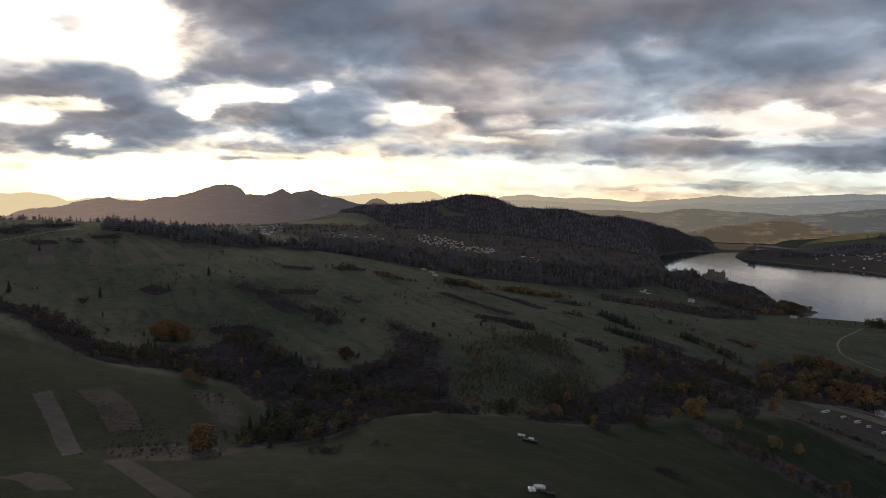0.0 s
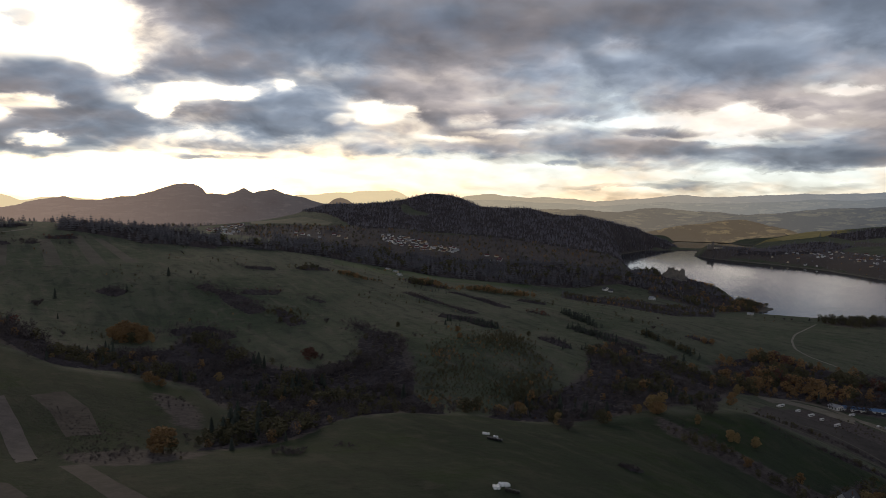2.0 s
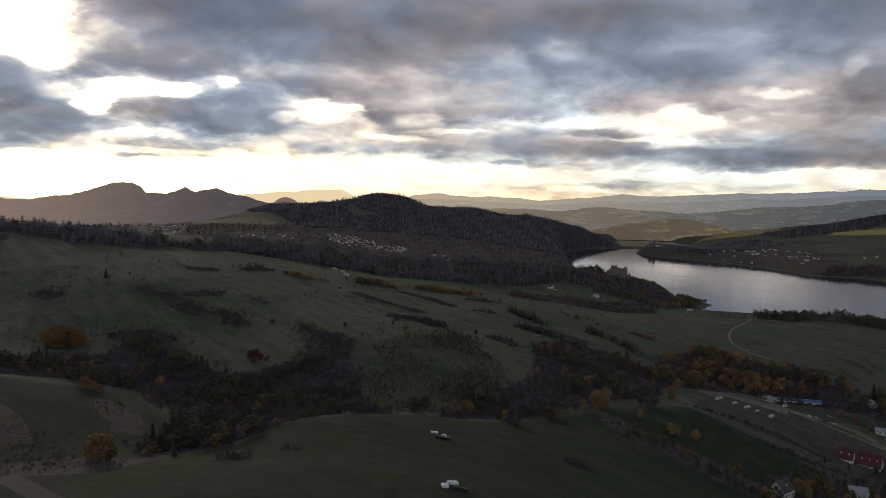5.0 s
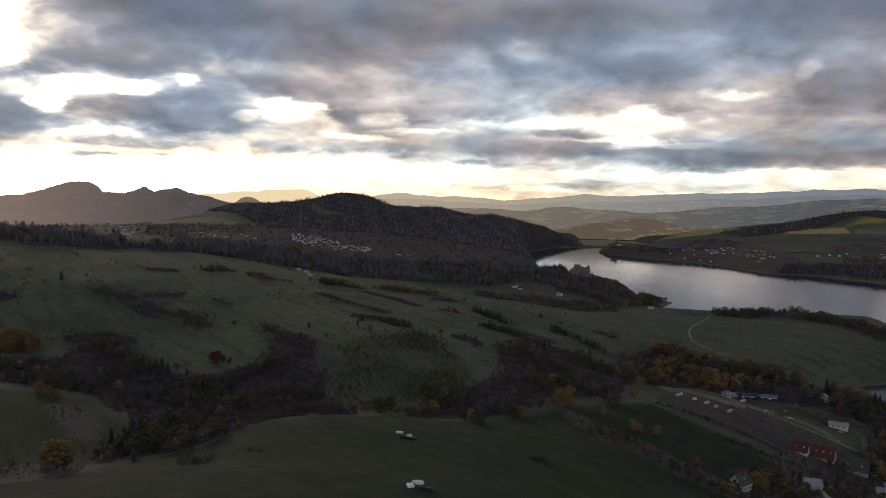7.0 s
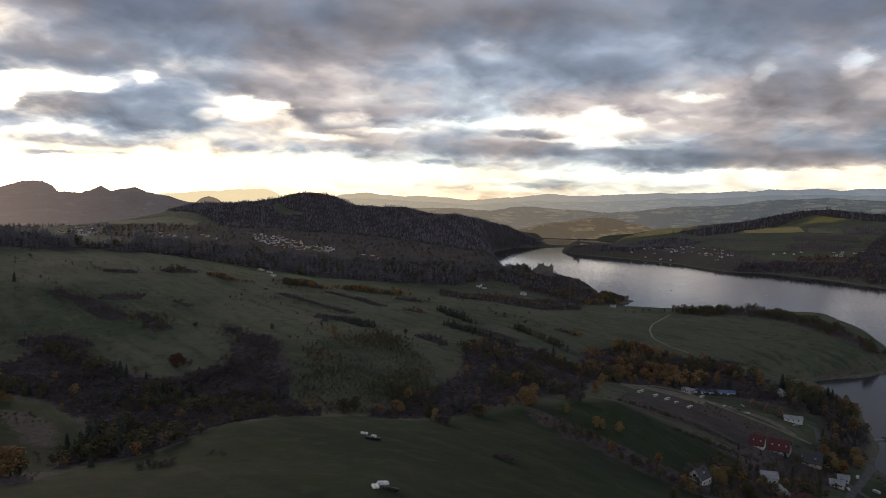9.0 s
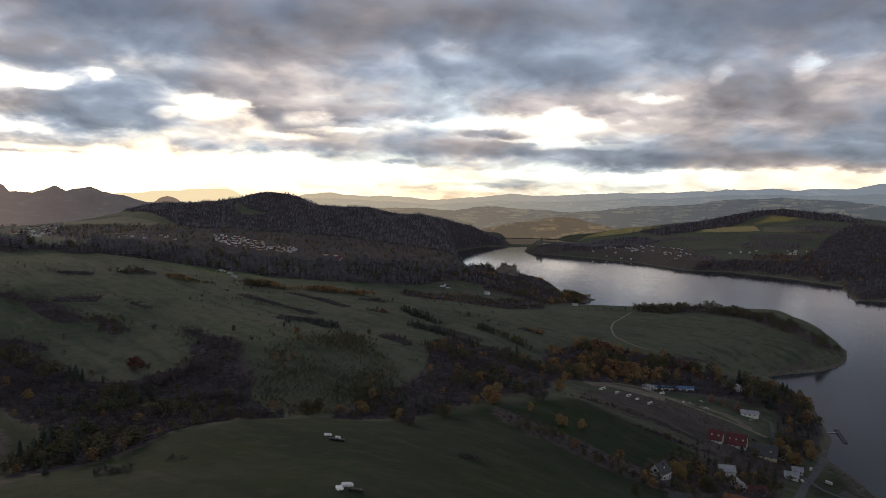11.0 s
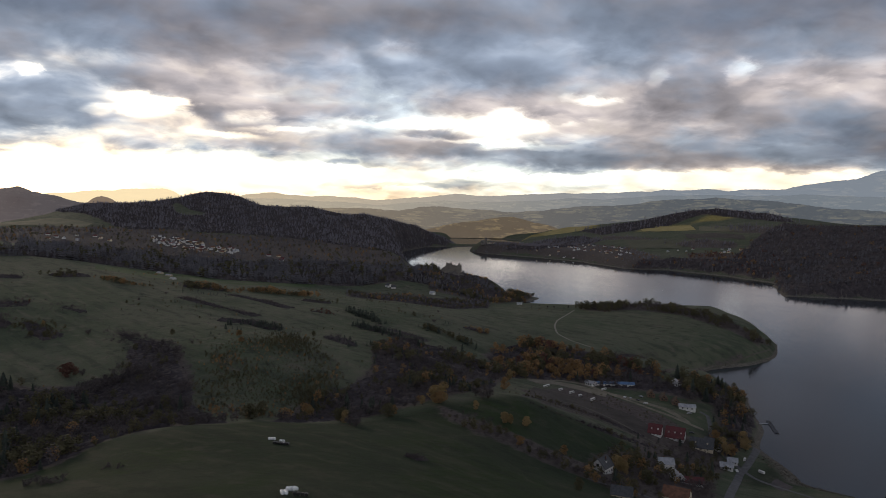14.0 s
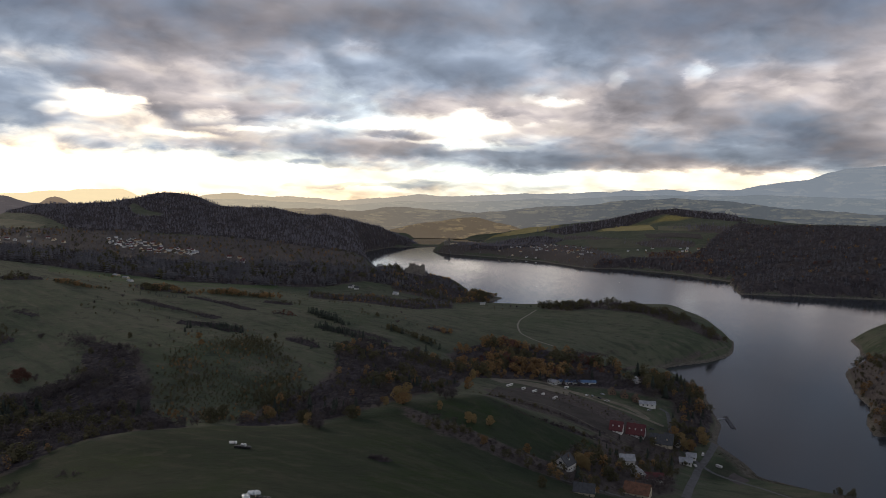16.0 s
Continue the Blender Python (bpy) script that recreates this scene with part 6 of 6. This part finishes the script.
for i in range(4):
    bm = bmesh.new()
    box(bm, -6 + i * 3.8, -4.8 + i * 3.8, -12.08, -11.9, 9, 11.2)
    piece("window", bm, PANE, castle)
castle.matrix_world = pose(far_x, far_y, ground_at(far_x, far_y) + 5, 0, 0, far_face)

# the dam between the two lakes
DAM_LINE = [(1040, 3290), (1122, 3275), (1263, 3300), (1380, 3290), (1450, 3230)]
line = np.array(DAM_LINE, float)
t = np.linspace(0, len(line) - 1, 40)
p = np.stack([np.interp(t, np.arange(len(line)), line[:, c]) for c in (0, 1)], -1)
d = np.gradient(p, axis=0)
side = np.stack([-d[:, 1], d[:, 0]], -1) / np.linalg.norm(d, axis=1)[:, None]
rows = [np.concatenate([p + side * w, np.full((40, 1), z)], 1) for w, z in ((-45, -12), (-9, 6), (-5, 6), (-5, 7), (5, 7), (5, 6), (9, 6), (45, -12))]
i, j = np.meshgrid(np.arange(7), np.arange(39), indexing="ij")
faces = np.stack([i * 40 + j, i * 40 + j + 1, (i + 1) * 40 + j + 1, (i + 1) * 40 + j], -1).reshape(-1, 4)
tagged(new("dam", mesh_of("dam", np.concatenate(rows), faces, [ROCK])), "long earth dam with a grey stone face between the lakes", "dam", kind="structure")


# ---- bales, trailers, pier, boats ----
def bale_mesh(name, mat):
    bm = bmesh.new()
    bmesh.ops.create_cone(bm, segments=14, radius1=0.65, radius2=0.65, depth=1.25, cap_ends=True, matrix=Matrix.Rotation(radians(90), 4, "X"))
    caps = [e for e in bm.edges if abs(e.verts[0].co.y - e.verts[1].co.y) < 1e-5]
    bmesh.ops.bevel(bm, geom=caps, offset=0.14, segments=2, affect="EDGES")
    for v in bm.verts:
        v.co *= 1 + 0.05 * noise.noise(v.co * 3)
    return finish(bm, name, mat)


def bales(x, y, across, mesh, label, group, seed, turn, rows=2):
    rng = np.random.default_rng(seed)
    for n in range(across):
        for r in range(rows):
            px = x + math.cos(turn) * n * 1.34 - math.sin(turn) * r * 1.4 + rng.uniform(-0.12, 0.12)
            py = y + math.sin(turn) * n * 1.34 + math.cos(turn) * r * 1.4 + rng.uniform(-0.12, 0.12)
            ob = tagged(new("hay_bale", mesh), label, "bale", group)
            ob.matrix_world = pose(px, py, ground_at(px, py) + 0.66, 0, float(rng.uniform(0, 360)), math.degrees(turn) + float(rng.uniform(-8, 8)))


bale_white, bale_black = bale_mesh("hay_bale", FILM), bale_mesh("hay_bale", BLACK_FILM)
bales(37, 249, 3, bale_white, "round hay bale wrapped in white film on the grass", "white bales on the near field", 1, 0.35, 2)
bales(34, 245, 2, bale_white, "round hay bale wrapped in white film on the grass", "white bales on the near field", 2, 0.15, 2)
bales(38, 244, 4, bale_black, "round hay bale wrapped in black film on the grass", "black bales on the near field", 3, -0.3, 1)
bales(43, 365, 3, bale_white, "round hay bale wrapped in white film on the grass", "white bales on the upper field", 4, 0.0, 1)
bales(44, 353, 6, bale_black, "round hay bale wrapped in black film on the grass", "black bales on the upper field", 5, -0.35, 2)
bales(48, 359, 2, bale_white, "round hay bale wrapped in white film on the grass", "white bales on the upper field", 6, -0.3, 1)
bales(49, 352, 1, bale_white, "round hay bale wrapped in white film on the grass", "white bales on the upper field", 7, -0.3, 1)


def wheel(parent, x, y, r, w):
    bm = bmesh.new()
    bmesh.ops.create_cone(bm, segments=12, radius1=r, radius2=r, depth=w, cap_ends=True, matrix=Matrix.Translation((x, y, r)) @ Matrix.Rotation(radians(90), 4, "X"))
    return piece("wheel", bm, TYRE, parent)


def trailer(length, label):
    """A parked caravan or truck body on wheels, its long side along x."""
    ob = tagged(new("trailer"), label, "trailer", "trailers parked along the track")
    bm = bmesh.new()
    box(bm, -length / 2, length / 2, -1.25, 1.25, 0.5, 2.9)
    piece("body", bm, WHITE, ob, bevel=0.18)
    bm = bmesh.new()
    box(bm, -length / 2 + 0.5, length / 2 - 0.5, -1.285, -1.24, 1.5, 2.2)
    piece("window", bm, PANE, ob)
    bm = bmesh.new()
    box(bm, -0.4, 0.4, 1.24, 1.285, 0.6, 2.4)
    piece("door", bm, GREY_TIN, ob)
    for x in (-length * 0.3, length * 0.3):
        for y in (-1.1, 1.1):
            wheel(ob, x, y, 0.36, 0.24)
    bm = bmesh.new()
    box(bm, length / 2, length / 2 + 1.1, -0.08, 0.08, 0.5, 0.62)
    piece("drawbar", bm, TYRE, ob)
    return ob


def car(mat, label):
    ob = tagged(new("car"), label, "car", "cars parked by the lake")
    bm = bmesh.new()
    prof = [(-2.1, 0.35), (2.1, 0.35), (2.15, 0.8), (1.3, 0.95), (0.6, 1.45), (-1.3, 1.48), (-2.05, 1.0)]
    a = [bm.verts.new((x, -0.85, z)) for x, z in prof]
    b = [bm.verts.new((x, 0.85, z)) for x, z in prof]
    bm.faces.new(a)
    bm.faces.new(b[::-1])
    for i in range(7):
        bm.faces.new((a[i], a[(i + 1) % 7], b[(i + 1) % 7], b[i]))
    piece("body", bm, mat, ob, bevel=0.06)
    for s in (-1, 1):
        bm = bmesh.new()
        box(bm, -1.2, 0.7, s * 0.86 - 0.01, s * 0.86 + 0.01, 1.0, 1.36)
        piece("side_window", bm, PANE, ob)
        for x in (-1.3, 1.3):
            wheel(ob, x, s * 0.78, 0.32, 0.2)
    return ob


for x, y, length, turn in ((320, 574, 13, 28), (330, 565, 7, 25), (337, 557, 9, 25), (340, 547, 5, 20), (346, 536, 10, 30), (381, 571, 8, 20),
                           (407, 400, 7, 95), (412, 422, 5, 40), (405, 445, 6, 30)):
    put(trailer(length, "white box trailer parked on rough grass" if length > 6 else "small white caravan parked by the lane"), x, y, turn, 0, 0.72)
for number, (x, y) in enumerate([(386, 544), (390, 541), (393, 534), (395, 525), (422, 499), (373, 435), (391, 408), (403, 543), (400, 469)]):
    mat = (WHITE, GREY_TIN, SLATE)[number % 3]
    put(car(mat, ("white", "silver", "dark")[number % 3] + " car parked on the gravel"), x, y, 25 + 37 * number)

PIER = [(505, 504), (519, 502), (523, 509), (501, 477)]
pier = tagged(new("pier"), "floating grey pier with a cross jetty on the lake", "pier")
for name, (a, b), w in (("walkway", PIER[:2], 2.2), ("jetty", PIER[2:], 3.4)):
    a, b = Vector((*a, 0)), Vector((*b, 0))
    d, n = b - a, max(2, int((b - a).length / 3))
    side = Vector((-d.y, d.x, 0)).normalized() * w / 2
    for i in range(n):
        bm = bmesh.new()
        p0, p1 = a + d * (i + 0.03) / n, a + d * (i + 0.97) / n
        lo = [bm.verts.new(q + Vector((0, 0, 0.1))) for q in (p0 - side, p1 - side, p1 + side, p0 + side)]
        hi = [bm.verts.new(q + Vector((0, 0, 0.65))) for q in (p0 - side, p1 - side, p1 + side, p0 + side)]
        bm.faces.new(lo[::-1])
        bm.faces.new(hi)
        for j in range(4):
            bm.faces.new((lo[j], lo[(j + 1) % 4], hi[(j + 1) % 4], hi[j]))
        piece(name, bm, SLATE if name == "jetty" else GREY_TIN, pier)
    for i in range(0, n + 1, 2):
        bm = bmesh.new()
        c = a + d * i / n + side * 1.1
        bmesh.ops.create_cone(bm, segments=8, radius1=0.14, radius2=0.12, depth=4.5, cap_ends=True, matrix=Matrix.Translation((c.x, c.y, -0.8)))
        piece("post", bm, DARK_WOOD, pier)


def boat(label):
    ob = tagged(new("boat"), label, "boat", "boats on the lake")
    bm = bmesh.new()
    prof = [(-2.4, 0.9), (-0.5, 1.1), (1.4, 0.8), (2.8, 0.02)]
    rims = []
    for z, k in ((0.6, 1.0), (-0.2, 0.65)):
        rims.append([bm.verts.new((x, s * w * k, z)) for s in (1, -1) for x, w in (prof if s > 0 else prof[::-1])])
    for i in range(8):
        bm.faces.new((rims[0][i], rims[0][(i + 1) % 8], rims[1][(i + 1) % 8], rims[1][i]))
    bm.faces.new(rims[1])
    bm.faces.new(rims[0])
    piece("hull", bm, DARK_WOOD, ob)
    bm = bmesh.new()
    box(bm, -1.6, 0.3, -0.6, 0.6, 0.6, 1.5)
    piece("cabin", bm, GREY_TIN, ob)
    return ob


for x, y in [(1083, 1531), (1198, 1553), (1105, 1419), (928, 1537)]:
    boat("small dark boat moored on the lake").matrix_world = pose(x, y, 0, 0, 0, 40)

# drift and dry reeds on the beach
rng = np.random.default_rng(91)
BEACH = [(442, 429), (432, 401), (426, 379), (435, 362), (444, 348)]
line = np.array(BEACH)
t = rng.uniform(0, len(line) - 1, 260)
bx = np.interp(t, np.arange(len(line)), line[:, 0]) + rng.normal(-5, 4, 260)
by = np.interp(t, np.arange(len(line)), line[:, 1]) + rng.normal(-4, 4, 260)
centres = np.stack([bx, by, height(bx, by) + 0.2], -1)
v, f = tufts(centres, rng.uniform(0.3, 0.9, 260), rng)
tagged(new("beach_reeds", mesh_of("beach_reeds", v, f, [STRAW])), "dry reeds and drift on the beach", "reeds", kind="stuff")
